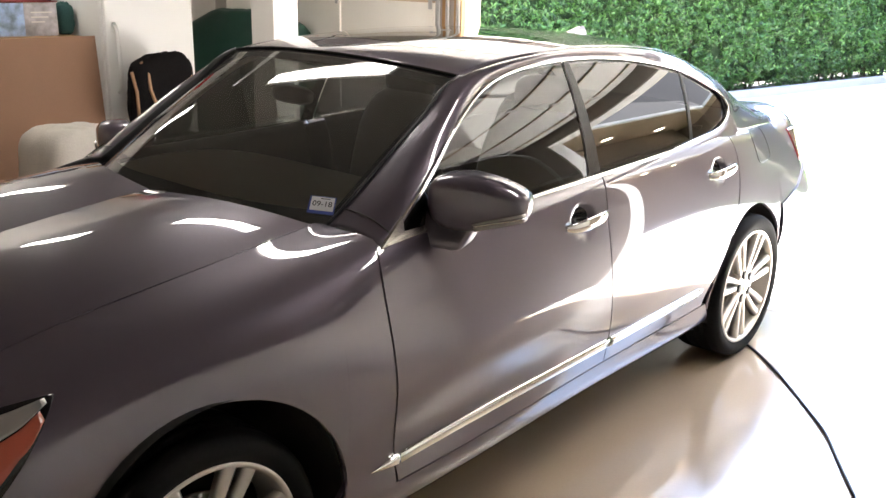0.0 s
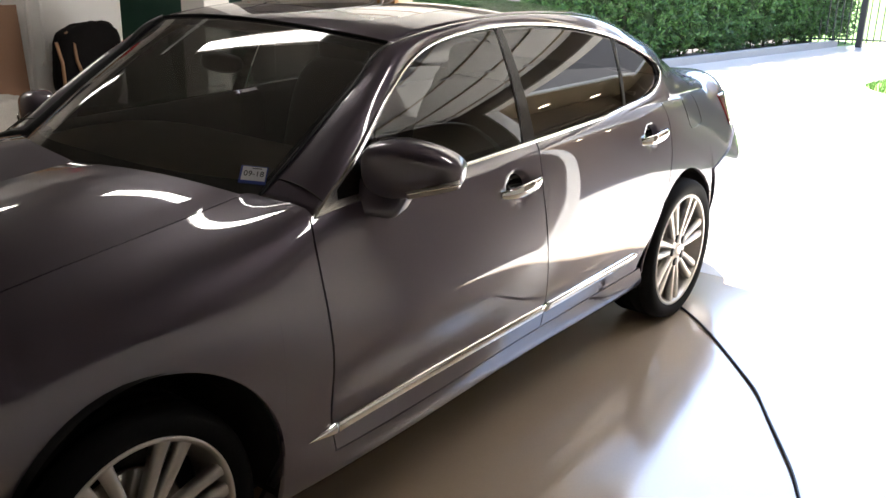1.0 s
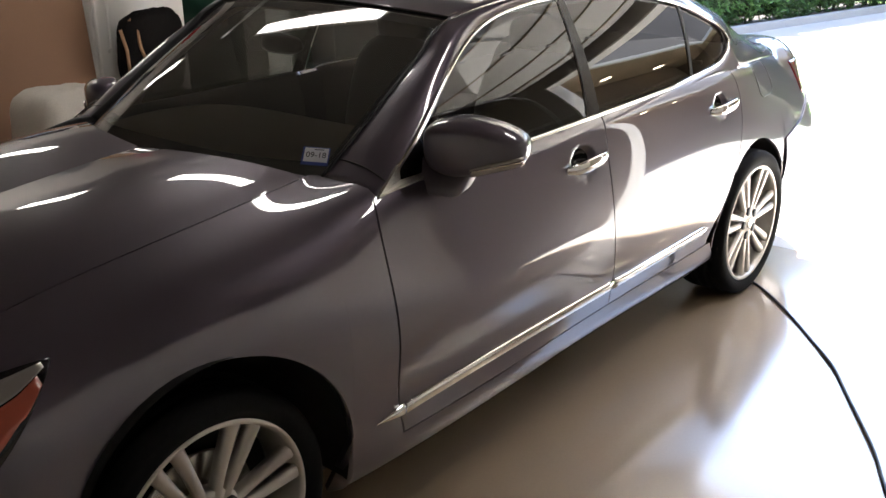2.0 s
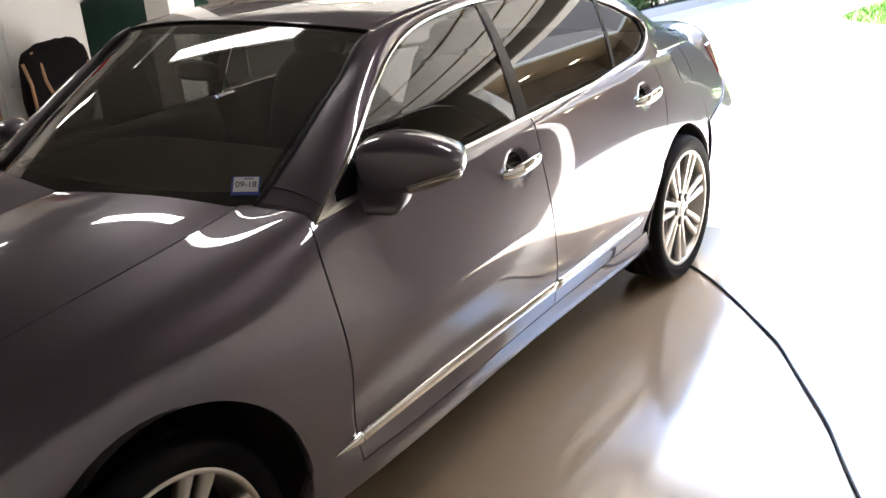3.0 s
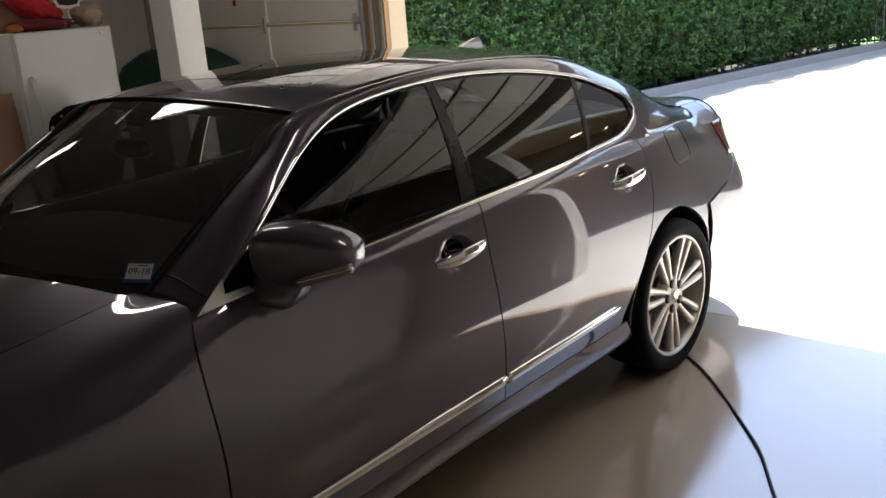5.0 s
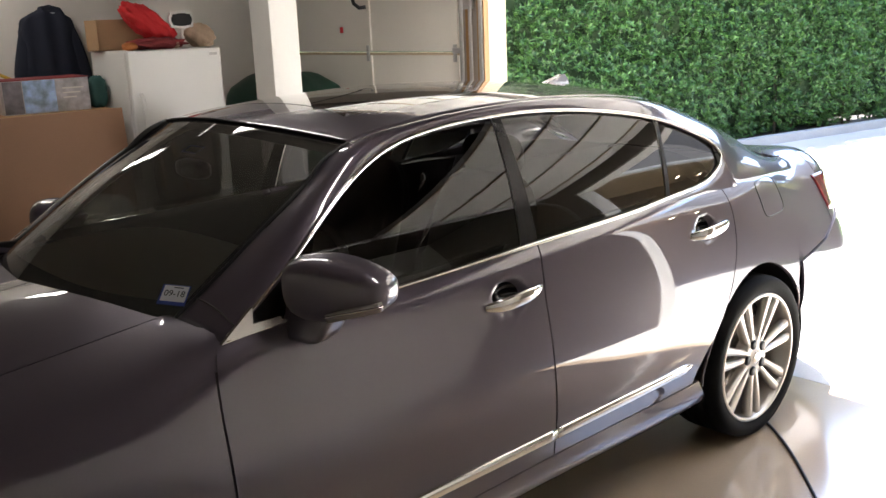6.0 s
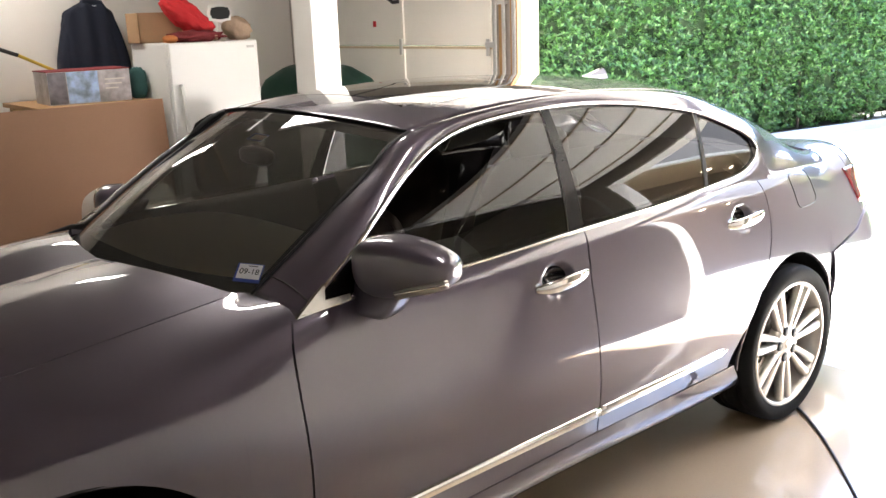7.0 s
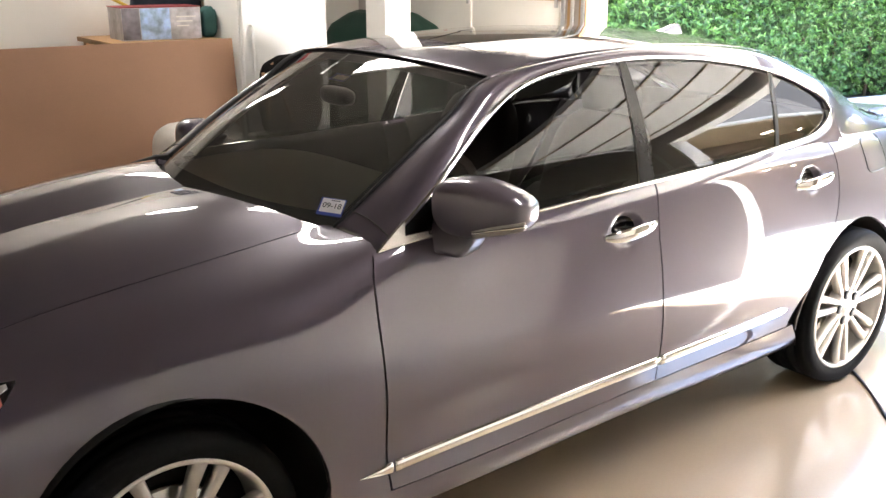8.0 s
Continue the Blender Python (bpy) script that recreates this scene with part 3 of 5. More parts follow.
def surface(name, fun, us, vs, mat, parent, side=1, label="", flange=0.0):
    n, m = len(us), len(vs)
    verts = [tuple(fun(u, v)) for u in us for v in vs]
    faces = grid_faces(n, m)
    ob = place(name, verts, faces, mat, parent, side, label)
    bm = bmesh.new()
    bm.from_mesh(ob.data)
    bmesh.ops.recalc_face_normals(bm, faces=bm.faces[:])
    # outward means away from the cabin's middle
    f = bm.faces[len(bm.faces) // 2] if not bm.faces.ensure_lookup_table() else None
    if (f.calc_center_median() - Vector((1.9, CY, 0.9))).dot(f.normal) < 0:
        bmesh.ops.reverse_faces(bm, faces=bm.faces[:])
    if flange:
        bm.normal_update()
        edges = [e for e in bm.edges if e.is_boundary]
        nor = {v: v.normal.copy() for e in edges for v in e.verts}
        r = bmesh.ops.extrude_edge_only(bm, edges=edges)
        new_v = [g for g in r["geom"] if isinstance(g, bmesh.types.BMVert)]
        old = {tuple(round(c, 6) for c in v.co): k for v, k in nor.items()}
        for v in new_v:
            v.co -= old[tuple(round(c, 6) for c in v.co)] * flange
    bm.to_mesh(ob.data)
    bm.free()
    ob.data.shade_smooth()
    return ob


def screen(u, t):
    """The windscreen: u -1..1 across, t 0..1 from cowl to roof."""
    h = abs(u)
    bottom = Vector((0.365 + 0.19 * h ** 3, u * 0.62, 1.076 - 0.015 * h ** 2))
    top = Vector((1.075 + 0.08 * h ** 2, u * 0.598, 1.487 - 0.040 * h ** 2))
    p = bottom.lerp(top, t)
    return p + Vector((-0.45, 0, 0.9)) * (0.030 * math.sin(math.pi * t) * (1 - 0.8 * h ** 4))


def back_screen(u, t):
    h = abs(u)
    top = Vector((2.76 - 0.06 * h ** 2, u * 0.565, 1.472 - 0.032 * h ** 2))
    bottom = Vector((3.68 - 0.04 * h ** 2, u * 0.61, 1.072 + 0.012 * h ** 2))
    return top.lerp(bottom, t) + Vector((0.35, 0, 0.9)) * (-0.015 * math.sin(math.pi * t))


def roof(u, s):
    """The roof skin between the two screens."""
    h = abs(u)
    p = 1 + s
    a = Vector((edge_x(p), 0, edge_z(p)))
    x0, x1 = 1.075 + 0.08 * h ** 2, 2.76 - 0.06 * h ** 2
    x = x0 + (x1 - x0) * ((a.x - 1.155) / (2.70 - 1.155))
    return Vector((x, u * edge_h(p), a.z + 0.040 * (1 - h ** 2.2)))


lin = lambda a, b, n: [a + (b - a) * i / (n - 1) for i in range(n)]
surface("roof", roof, lin(-1, 1, 41), lin(0.0, 0.995, 50), PAINT, car, 1, "", 0.01)
surface("windshield", screen, lin(-0.992, 0.992, 41), lin(0.0, 0.998, 24), WINDSHIELD, car, 1, "dark curved windshield with a sticker")
surface("rear_window", back_screen, lin(-0.98, 0.98, 31), lin(0.015, 0.99, 20), TINTED, car, 1, "sloping tinted rear window")
# frit band and cowl below the glass
surface("cowl", lambda u, t: (0.305 + 0.10 * t + 0.19 * abs(u) ** 3, u * 0.62, 1.057 + 0.02 * t - 0.015 * u * u), lin(-1, 1, 41), lin(0, 1, 6), BLACK, car, 1, "black plastic cowl")
for side in (1, -1):
    surface("roof_rail", rail, lin(0, 3, 120), lin(0, 1, 12), PAINT, car, side, "", 0.01)

for side in (1, -1):
    mid = [rail(p, 0.985) + Vector((-0.002, 0, 0.001)) for p in lin(0.0, 1.0, 40)]
    vv, ff = sweep([tuple(p) for p in mid], 0.0055, 8)
    # far moulding is swollen to black out the pillar's shaded outer face
    if side < 0:
        vv = [mid[i // 8] + (v - mid[i // 8]) * (4.2 - 2.2 * (i // 8) / 39) for i, v in enumerate(vv)]
    place("screen_moulding", [tuple(v) for v in vv], ff, BLACK, car, side, "black windshield moulding, wider where it paints the far pillar's shade")
    if side < 0:
        run = [rail(0.12, 0.98), rail(0.0, 0.98), Vector((0.51, 0.665, 1.058)), Vector((0.445, 0.70, 1.036)), Vector((0.41, 0.715, 1.022))]
        vv, ff = sweep([tuple(p) for p in run], 0.020, 8)
        place("cowl_end", [tuple(v) for v in vv], ff, BLACK, car, side, "black plastic end of the cowl")
    # pale trim on the pillar's inner face
    def pillar_trim(p, q):
        a, b = rail(p, 0.96), rail(p, 0.15)
        c = a.lerp(b, q)
        return c + Vector((0.035, -0.045 - 0.02 * math.sin(math.pi * q), -0.022))
    surface("pillar_trim", pillar_trim, lin(0.08, 1.0, 30), lin(0, 1, 6), BEIGE, car, side, "pale beige pillar trim")
for side in (1, -1):
    vv, ff = sweep([tuple(rail(0.055 + 0.05 * q, q) + Vector((0, 0.001, 0.0012))) for q in lin(0.02, 0.97, 24)], 0.0022, 6)
    place("pillar_joint", [tuple(v) for v in vv], ff, BLACK, car, side, "dark joint at the pillar's foot")
belt = fn((0.0, .965), (0.55, 1.035), (1.1, 1.052), (1.7, 1.072), (2.3, 1.094), (2.6, 1.112), (2.78, 1.136), (2.90, 1.178))


def rail_top(x):
    """Height of the window's upper edge at x."""
    if x < rail_x(0.0):
        return rail_z(0.0)
    lo, hi = 0.0, 2.42
    for _ in range(30):
        mid = (lo + hi) / 2
        if rail_x(mid) < x:
            lo = mid
        else:
            hi = mid
    return rail_z((lo + hi) / 2)


def pane(x0, x1, n=40, m=14, inset=0.012):
    """A grid over the window opening between x0(z) and x1(z)."""
    def at(s, t):
        z = 1.25
        x = 1.0
        for _ in range(6):
            a, b = x0(z), x1(z)
            x = a + (b - a) * s
            lo, hi = belt(x) + 0.004, rail_top(x) - 0.004
            hi = max(hi, lo + 0.002)
            z = lo + (hi - lo) * t
        return (x, side_half(x, z) - inset, z)
    return at


b_front = line([(1.05, 1.655), (1.47, 1.735)])
b_rear = line([(1.05, 1.735), (1.47, 1.775)])
c_front = line([(1.1, 2.468), (1.4, 2.570)])
const = lambda v: (lambda z: v)
for k, side in enumerate((1, -1)):
    d1, d2 = doors[k]
    for name, x0, x1, mat, dd in (("front_window", const(0.60), b_front, FRONTGLASS, d1), ("rear_side_window", b_rear, c_front, TINTED, d2), ("quarter_window", shifted(c_front, 0.022), const(2.885), TINTED, d2)):
        glass = surface(name, pane(x0, x1), lin(0, 1, 44), lin(0, 1, 16), mat, dd, side, "tinted side glass")
        if side < 0:
            glass.data.flip_normals()
    surface("pillar_cover", pane(b_front, b_rear, inset=0.007), lin(0, 1, 6), lin(0, 1, 16), PILLARBLACK, d1, side, "black pillar cover")
    surface("window_divider", pane(c_front, shifted(c_front, 0.022), inset=0.008), lin(0, 1, 4), lin(0, 1, 16), BLACK, d2, side, "black window divider")
    # the painted foot of the rear pillar, below the upswept end of the windows
    def foot(s, t):
        x = 2.30 + 0.66 * s
        h, z = body(x, 5.9)
        top = belt(x) if x < 2.88 else (1.170 + 2.08 * (x - 2.88) if x < 2.905 else 1.222 + (body(x, 6)[1] - 1.222) * min((x - 2.905) / 0.05, 1))
        e = Vector((x, side_half(x, top) + 0.001, max(top, z + 0.003)))
        c = Vector((x, h, z)).lerp(e, t)
        return c + Vector((0, 0.006 * math.sin(math.pi * t) * smooth(0, 0.4, s), 0))
    surface("pillar_foot", foot, lin(0, 1, 40), lin(0, 1, 6), PAINT, car, side)
    # dark inner door cards, up to the belt line
    for x0, x1, dd in ((0.70, 1.64, d1), (1.78, 2.44, d2)):
        def card(s, t, x0=x0, x1=x1):
            x = x0 + (x1 - x0) * s
            return (x, 0.795 - 0.075 * math.sin(min(t * 1.6, 1.0) * math.pi / 2) - 0.01 * s, belt(x) + 0.012 - 0.36 * max(t - 0.12, 0))
        surface("door_card", card, lin(0, 1, 12), lin(0, 1, 10), CARDTRIM, dd, side, "dark inner door card")
    # bright trim all round the windows
    loop = [Vector((rail_x(p), side_half(rail_x(p), rail_z(p)) + 0.001, rail_z(p))) for p in lin(0.02, 2.40, 92)]
    tip = [Vector((x, side_half(x, z) + 0.003, z)) for x, z in ((2.902, 1.208), (2.893, 1.190), (2.873, 1.172), (2.84, 1.157))]
    low = [Vector((x, body(x, 6)[0] + 0.006 + (side_half(x, belt(x)) - 0.002 - body(x, 6)[0]) * smooth(2.25, 2.5, x), belt(x) + 0.002)) for x in lin(2.79, 0.585, 72)]
    pts = [(p.x, p.y, p.z) for p in loop + tip + low]
    vv, ff = sweep(pts, 0, 8, True, (0.0055, 0.0070, (0, -0.4, 1)))
    ob = place("window_trim", [tuple(v) for v in vv], ff, CHROME, car, side, "bright chrome trim round the side windows")
    # the triangular chrome foot of the trim
    tri = [(0.568, 1.034), (0.640, 1.083), (0.672, 1.103), (0.664, 1.064), (0.745, 1.066), (0.745, 1.050)]
    vv = [(x, side_half(x, z) + o, z) for o in (0.010, 0.0) for x, z in tri]
    nn = len(tri)
    ff = [tuple(range(nn)), tuple(range(nn, 2 * nn))[::-1]] + [(i, i + nn, (i + 1) % nn + nn, (i + 1) % nn) for i in range(nn)]
    place("trim_corner", vv, ff, SATIN, car, side, "satin chrome corner piece", False)
    # sill strip: fender tip, front door, rear door
    def strip(x0, x1, taper0, taper1, parent):
        pts, rad = [], []
        n = 40
        vv, ff = [], []
        for i in range(n):
            x = x0 + (x1 - x0) * i / (n - 1)
            z = LAND[3][1](x) + 0.004
            h = body(x, 3.0)[0]
            w = 0.020 * min(1.0, (i / (n - 1)) / taper0 if taper0 else 1, (1 - i / (n - 1)) / taper1 if taper1 else 1)
            w = max(w, 0.001)
            for k2 in range(10):
                g = 2 * math.pi * k2 / 10
                vv.append((x, h + 0.004 + 0.010 * math.cos(g) * min(1, w / 0.015), z + w * math.sin(g)))
        for i in range(n - 1):
            for k2 in range(10):
                ff.append((i * 10 + k2, i * 10 + (k2 + 1) % 10, (i + 1) * 10 + (k2 + 1) % 10, (i + 1) * 10 + k2))
        ff += [tuple(range(10))[::-1], tuple(range((n - 1) * 10, n * 10))]
        return place("sill_strip", vv, ff, CHROME, parent, side, "bright chrome sill strip")
    strip(0.425, 0.535, 0.95, 0, car)
    strip(0.545, 1.683, 0, 0, d1)
    strip(1.692, 2.475, 0, 0.06, d2)
    # door handles: a bowed chrome bar on two feet, over its hollow
    for (hx, hz), dd in ((handles[1], d1), (handles[2], d2)):
        vv, ff = [], []
        n = 28
        h0 = body(hx, level(hx, hz))[0]
        for i in range(n):
            s = i / (n - 1) * 2 - 1
            x, z = hx + 0.128 * s, hz + 0.010 * s
            hh = h0 + 0.004 + 0.036 * (1 - abs(s) ** 3.0)
            w = 0.0065 + 0.0170 * (1 - abs(s + 0.1) ** 2.6 if abs(s + 0.1) < 1 else 0) ** 0.8
            for k2 in range(12):
                g = 2 * math.pi * k2 / 12
                vv.append((x, hh + 0.008 * math.cos(g), z + w * math.sin(g)))
        for i in range(n - 1):
            for k2 in range(12):
                ff.append((i * 12 + k2, i * 12 + (k2 + 1) % 12, (i + 1) * 12 + (k2 + 1) % 12, (i + 1) * 12 + k2))
        ff += [tuple(range(12))[::-1], tuple(range((n - 1) * 12, n * 12))]
        place("door_handle", vv, ff, CHROME, dd, side, "polished chrome door handle")
        # black lining darkens the hollow in place of the shade inside it
        cx, cz, rx, rz = (1.532, 0.948, 0.070, 0.047) if dd is d1 else (2.617, 0.970, 0.066, 0.045)
        vv, ff = [], []
        for i in range(9):
            q = (0.80 * i / 8) ** 2
            for k2 in range(24):
                g = 2 * math.pi * k2 / 24
                x, z = cx + rx * 0.80 * i / 8 * math.cos(g), cz + rz * 0.80 * i / 8 * math.sin(g)
                vv.append((x, body(x, level(x, z))[0] - 0.046 * (1 - q) ** 0.6 + 0.0025, z))
        for i in range(8):
            for k2 in range(24):
                ff.append((i * 24 + k2, i * 24 + (k2 + 1) % 24, (i + 1) * 24 + (k2 + 1) % 24, (i + 1) * 24 + k2))
        place("handle_cup", vv, ff, GLOSSBLACK, dd, side, "dark glossy lining painted as shade in the handle's hollow")


# mirrors
def mirror(side, parent):
    A, B, C, P = 0.088, 0.154, 0.078, 3.0
    turn = Matrix.Translation((0.848 - (0.06 if side < 0 else 0), CY - side * (0.957 if side > 0 else 0.93), 1.148 - (0.065 if side < 0 else 0))) @ Matrix.Rotation(radians(24 * side), 4, "Z")

    def shape(c):
        """Flat at the rear, its underside rising to the outer end."""
        o = -side * c.y / B
        c = c.copy()
        if c.x > 0.03:
            c.x = 0.03 + (c.x - 0.03) * 0.35
        if c.z < 0:
            c.z *= 1.22 - 0.40 * smooth(-0.6, 1.0, o)
        else:
            c.z *= 1.04 - 0.34 * smooth(-0.2, 1.1, o)
        return c
    bm = blob(A, B, C, P, 40, 24)
    for v in bm.verts:
        v.co = shape(v.co)
    ob = part("mirror_housing", move(bm, turn), PAINT, None, "grey door mirror housing", True)
    ob.parent = parent
    bm = blob(0.046, 0.080, 0.052, 9, 28, 16)
    for v in bm.verts:
        v.co.x += 0.10 + 0.55 * v.co.z - 0.09
        v.co.y *= 1 + 0.5 * v.co.z / 0.052 * 0.5
    foot = part("mirror_foot", move(bm, Matrix.Translation((0.812, CY - side * 0.875, 1.056)) @ Matrix.Rotation(radians(15 * side), 4, "Z")), PAINT, None, "", True)
    foot.parent = parent
    for k, (mat, lift, w) in enumerate(((CLEARLENS, 0.004, 0.0135), (CHROME, 0.009, 0.0032))):
        pts = []
        for s in lin(0, 1, 18):
            yy, zz = -side * (0.002 + 0.140 * s), -0.058 + 0.026 * s + (0.0 if k == 0 else 0.004)
            q = 1 - abs(yy / B) ** P - abs(zz / C) ** P
            c = shape(Vector((-A * max(q, 0.0) ** (1 / P), yy, zz)))
            c.x -= lift
            c.y *= 1 + lift / B
            pts.append(turn @ c)
        vv, ff = sweep([tuple(v) for v in pts], 0, 8, False, (0.005, w, (0, 0, 1)))
        sig = mesh_object("turn_signal" if k == 0 else "signal_trim", vv, ff, mat, None, True, "clear turn signal strip" if k == 0 else "thin chrome trim")
        sig.parent = parent
    bm = bmesh.new()
    tri = [(0.66, 1.06), (0.84, 1.062), (0.84, 1.17), (0.80, 1.165), (0.69, 1.105)]
    vs = [bm.verts.new((x, CY - side * (side_half(x, z) - 0.004), z)) for x, z in tri]
    bm.faces.new(vs)
    c = part("mirror_base", bm, GLOSSBLACK, None, "black mirror base plate")
    c.parent = parent


for k, side in enumerate((1, -1)):
    mirror(side, doors[k][0])


# wheels
def wheel(x, side, half=0.925, high=0.352):
    y = CY - side * half
    w = []
    prof = [(0.283, 0.004), (0.281, -0.004), (0.275, -0.009), (0.267, -0.007), (0.262, 0.002), (0.257, 0.030), (0.250, 0.06), (0.245, 0.17), (0.27, 0.20)]
    vv, ff = revolve(prof, 72)
    def spoke_mesh(lean):
        """One spoke along +x, leaning slightly."""
        v3, f3 = [], []
        n = 7
        for i in range(n):
            s = i / (n - 1)
            r, g, ww, y0 = 0.066 + 0.200 * s, lean * (0.19 - 0.062 * s), 0.0135 + 0.0085 * s * s, 0.012 - 0.012 * s
            for e, yy in ((-ww, y0 + 0.008), (-ww * 0.6, y0), (ww * 0.6, y0), (ww, y0 + 0.008), (ww * 0.8, y0 + 0.035), (-ww * 0.8, y0 + 0.035)):
                v3.append((r * math.cos(g) - e * math.sin(g), yy, r * math.sin(g) + e * math.cos(g)))
        for i in range(n - 1):
            for k in range(6):
                f3.append((i * 6 + k, (i + 1) * 6 + k, (i + 1) * 6 + (k + 1) % 6, i * 6 + (k + 1) % 6))
        return v3, f3
    hubp = [(0.0, 0.004), (0.030, 0.004), (0.036, 0.008), (0.060, 0.012), (0.088, 0.014), (0.094, 0.03), (0.09, 0.06)]
    hv, hf = revolve(hubp, 40)
    base = len(vv)
    vv += hv
    ff += [tuple(base + i for i in q) for q in hf]
    def put(name, v2, f2, mat, parent, label=""):
        out = [(p[0], side * p[1], p[2]) for p in v2]
        ob = mesh_object(name, out, f2, mat, None, True, label)
        bm = bmesh.new()
        bm.from_mesh(ob.data)
        bmesh.ops.recalc_face_normals(bm, faces=bm.faces[:])
        bm.to_mesh(ob.data)
        bm.free()
        ob.data.shade_smooth()
        ob.parent = parent
        return ob
    rim = put("wheel", vv, ff, ALLOY, car, "bright alloy wheel with seven twin spokes")
    rim.location = (x - car.location[0], y - CY, high)
    for lean in (-1, 1):
        sv, sf = spoke_mesh(lean)
        first = None
        for k in range(7):
            if first is None:
                ob = first = put("spoke", sv, sf, ALLOY, rim)
            else:
                ob = new("spoke", first.data)
                ob.parent = rim
            ob.rotation_euler = (0, -2 * math.pi * (k + 0.25) / 7, 0)
    tp = [(0.262, 0.006), (0.281, -0.006), (0.300, -0.016), (0.325, -0.016), (0.340, -0.008), (0.3475, 0.008), (0.3505, 0.022)]
    for g in (0.055, 0.11, 0.165):
        tp += [(0.3515, g - 0.006), (0.345, g - 0.005), (0.345, g + 0.005), (0.3515, g + 0.006)]
    tp += [(0.3505, 0.205), (0.345, 0.225), (0.325, 0.245), (0.29, 0.245), (0.262, 0.22)]
    tv, tf = revolve(tp, 72)
    put("tyre", tv, tf, RUBBER, rim, "black low-profile tyre")
    dv, df = revolve([(0.05, 0.075), (0.165, 0.075), (0.172, 0.08), (0.172, 0.10), (0.05, 0.10)], 48)
    put("brake_disc", dv, df, SATIN, rim, "steel brake disc")
    bv, bf = revolve([(0.0, 0.12), (0.25, 0.12), (0.25, 0.13)], 36)
    put("wheel_back", bv, bf, WELL, rim)
    cv, cf = revolve([(0.0, 0.000), (0.020, 0.001), (0.028, 0.004), (0.030, 0.010)], 32)
    put("hub_cap", cv, cf, CHROME, rim, "chrome hub cap")
    for k in range(5):
        g = 2 * math.pi * k / 5 + math.pi / 5
        pv, pf = revolve([(0.0, 0.0065), (0.0205, 0.0065), (0.021, 0.014)], 16)
        pv = [(a + 0.0615 * math.cos(g), b, c + 0.0615 * math.sin(g)) for a, b, c in pv]
        put("lug_hole", pv, pf, BLACK, rim, "dark lug nut hole")
    return rim


for x in (FRONT, REAR):
    for side in (1, -1):
        if x == FRONT:
            wheel(-0.08, side, 0.882, 0.352)
        else:
            wheel(x, side)
        # wheel well liner: a half drum
        cx, cz, r = ARCH[0 if x == FRONT else 1]
        vv, ff = [], []
        n = 33
        for i in range(n):
            g = math.pi * (1.18 * i / (n - 1) - 0.09)
            for hh, rr in ((0.925, r + 0.004), (0.90, r + 0.012), (0.55, r + 0.012), (0.55, 0.05)):
                vv.append((cx + rr * math.cos(g), hh - 0.015, cz + rr * math.sin(g)))
        ff = grid_faces(n, 4)
        place("wheel_well", vv, ff, WELL, car, side, "dark wheel well liner")
        # painted arch lip
        rings = []
        for i in range(61):
            g = math.pi * (1.06 * i / 60 - 0.03)
            px, pz = cx + (r + 0.004) * math.cos(g), cz + (r + 0.004) * math.sin(g)
            if pz > 0.24:
                rings.append((px, body(px, level(px, pz))[0] - 0.008, pz))
        vv, ff = sweep(rings, 0.0065, 8)
        place("arch_lip", [tuple(v) for v in vv], ff, PAINT, car, side)

# lamps
for side in (1, -1):
    def lamp(s, t, lift):
        """The lamp's outline: a point at the fender, tall towards the nose."""
        x = -0.375 - 0.40 * s
        low = max(0.898 - 0.86 * 0.40 * s, 0.735 - 0.05 * s)
        a, b = level(x, low), 6.02 + 0.62 * s
        h, z = body(x, a + (b - a) * t)
        return (x, h + lift, z + lift * 0.4)
    surface("headlight", lambda s, t: lamp(s, t, 0.003), lin(0, 1, 24), lin(0, 1, 12), GLOSSBLACK, car, side, "headlight with a clear lens and red-brown reflector", 0.02)
    surface("headlight_lens", lambda s, t: lamp(0.05 + 0.93 * s, 0.56 + 0.36 * t, 0.006), lin(0, 1, 24), lin(0, 1, 8), CLEARLENS, car, side, "clear upper lens", 0.003)
    surface("side_reflector", lambda s, t: lamp(0.10 + 0.45 * s, 0.08 + 0.44 * t, 0.006), lin(0, 1, 14), lin(0, 1, 8), AMBER, car, side, "red-brown side reflector", 0.003)
    surface("headlight_lens", lambda s, t: lamp(0.57 + 0.42 * s, 0.06 + 0.46 * t, 0.006), lin(0, 1, 14), lin(0, 1, 8), CLEARLENS, car, side, "clear lower lens", 0.003)
    def tail(s, t):
        x = 3.80 + 0.33 * s - 0.06 * t * (1 - s)
        h, z = body(x, 4.72 + (0.95 + 0.15 * s) * t)
        return (x, h + 0.006, z)
    surface("taillight", tail, lin(0, 1, 20), lin(0, 1, 10), REDLENS, car, side, "red wrap-around taillight", 0.015)
    def fuel(u, w, lift):
        """The round-cornered fuel flap; u round it, w from its middle outward."""
        c, d = math.cos(u), math.sin(u)
        k = w * (abs(c) ** 5 + abs(d) ** 5) ** -0.2
        x = 3.215 + 0.108 * k * c
        z = 0.995 + 0.074 * k * d
        h = body(x, level(x, z))[0]
        return (x, h + lift, z)
    if side == 1:
        ring = [fuel(u, 1.0, 0.0004) for u in lin(0, 2 * math.pi * 39 / 40, 40)]
        vv, ff = sweep(ring, 0.0022, 6, True)
        place("fuel_flap_gap", [tuple(v) for v in vv], ff, BLACK, car, side, "dark gap round the fuel flap")
# front face and tail face that close the shell
place("grille", [(-0.905, h, z) for h, z in ((0, .30), (.34, .30), (.30, .78), (0, .80), (-.34, .30), (-.30, .78))], [(0, 1, 2, 3), (0, 3, 5, 4)], BLACK, car, 1, "dark front grille", False)
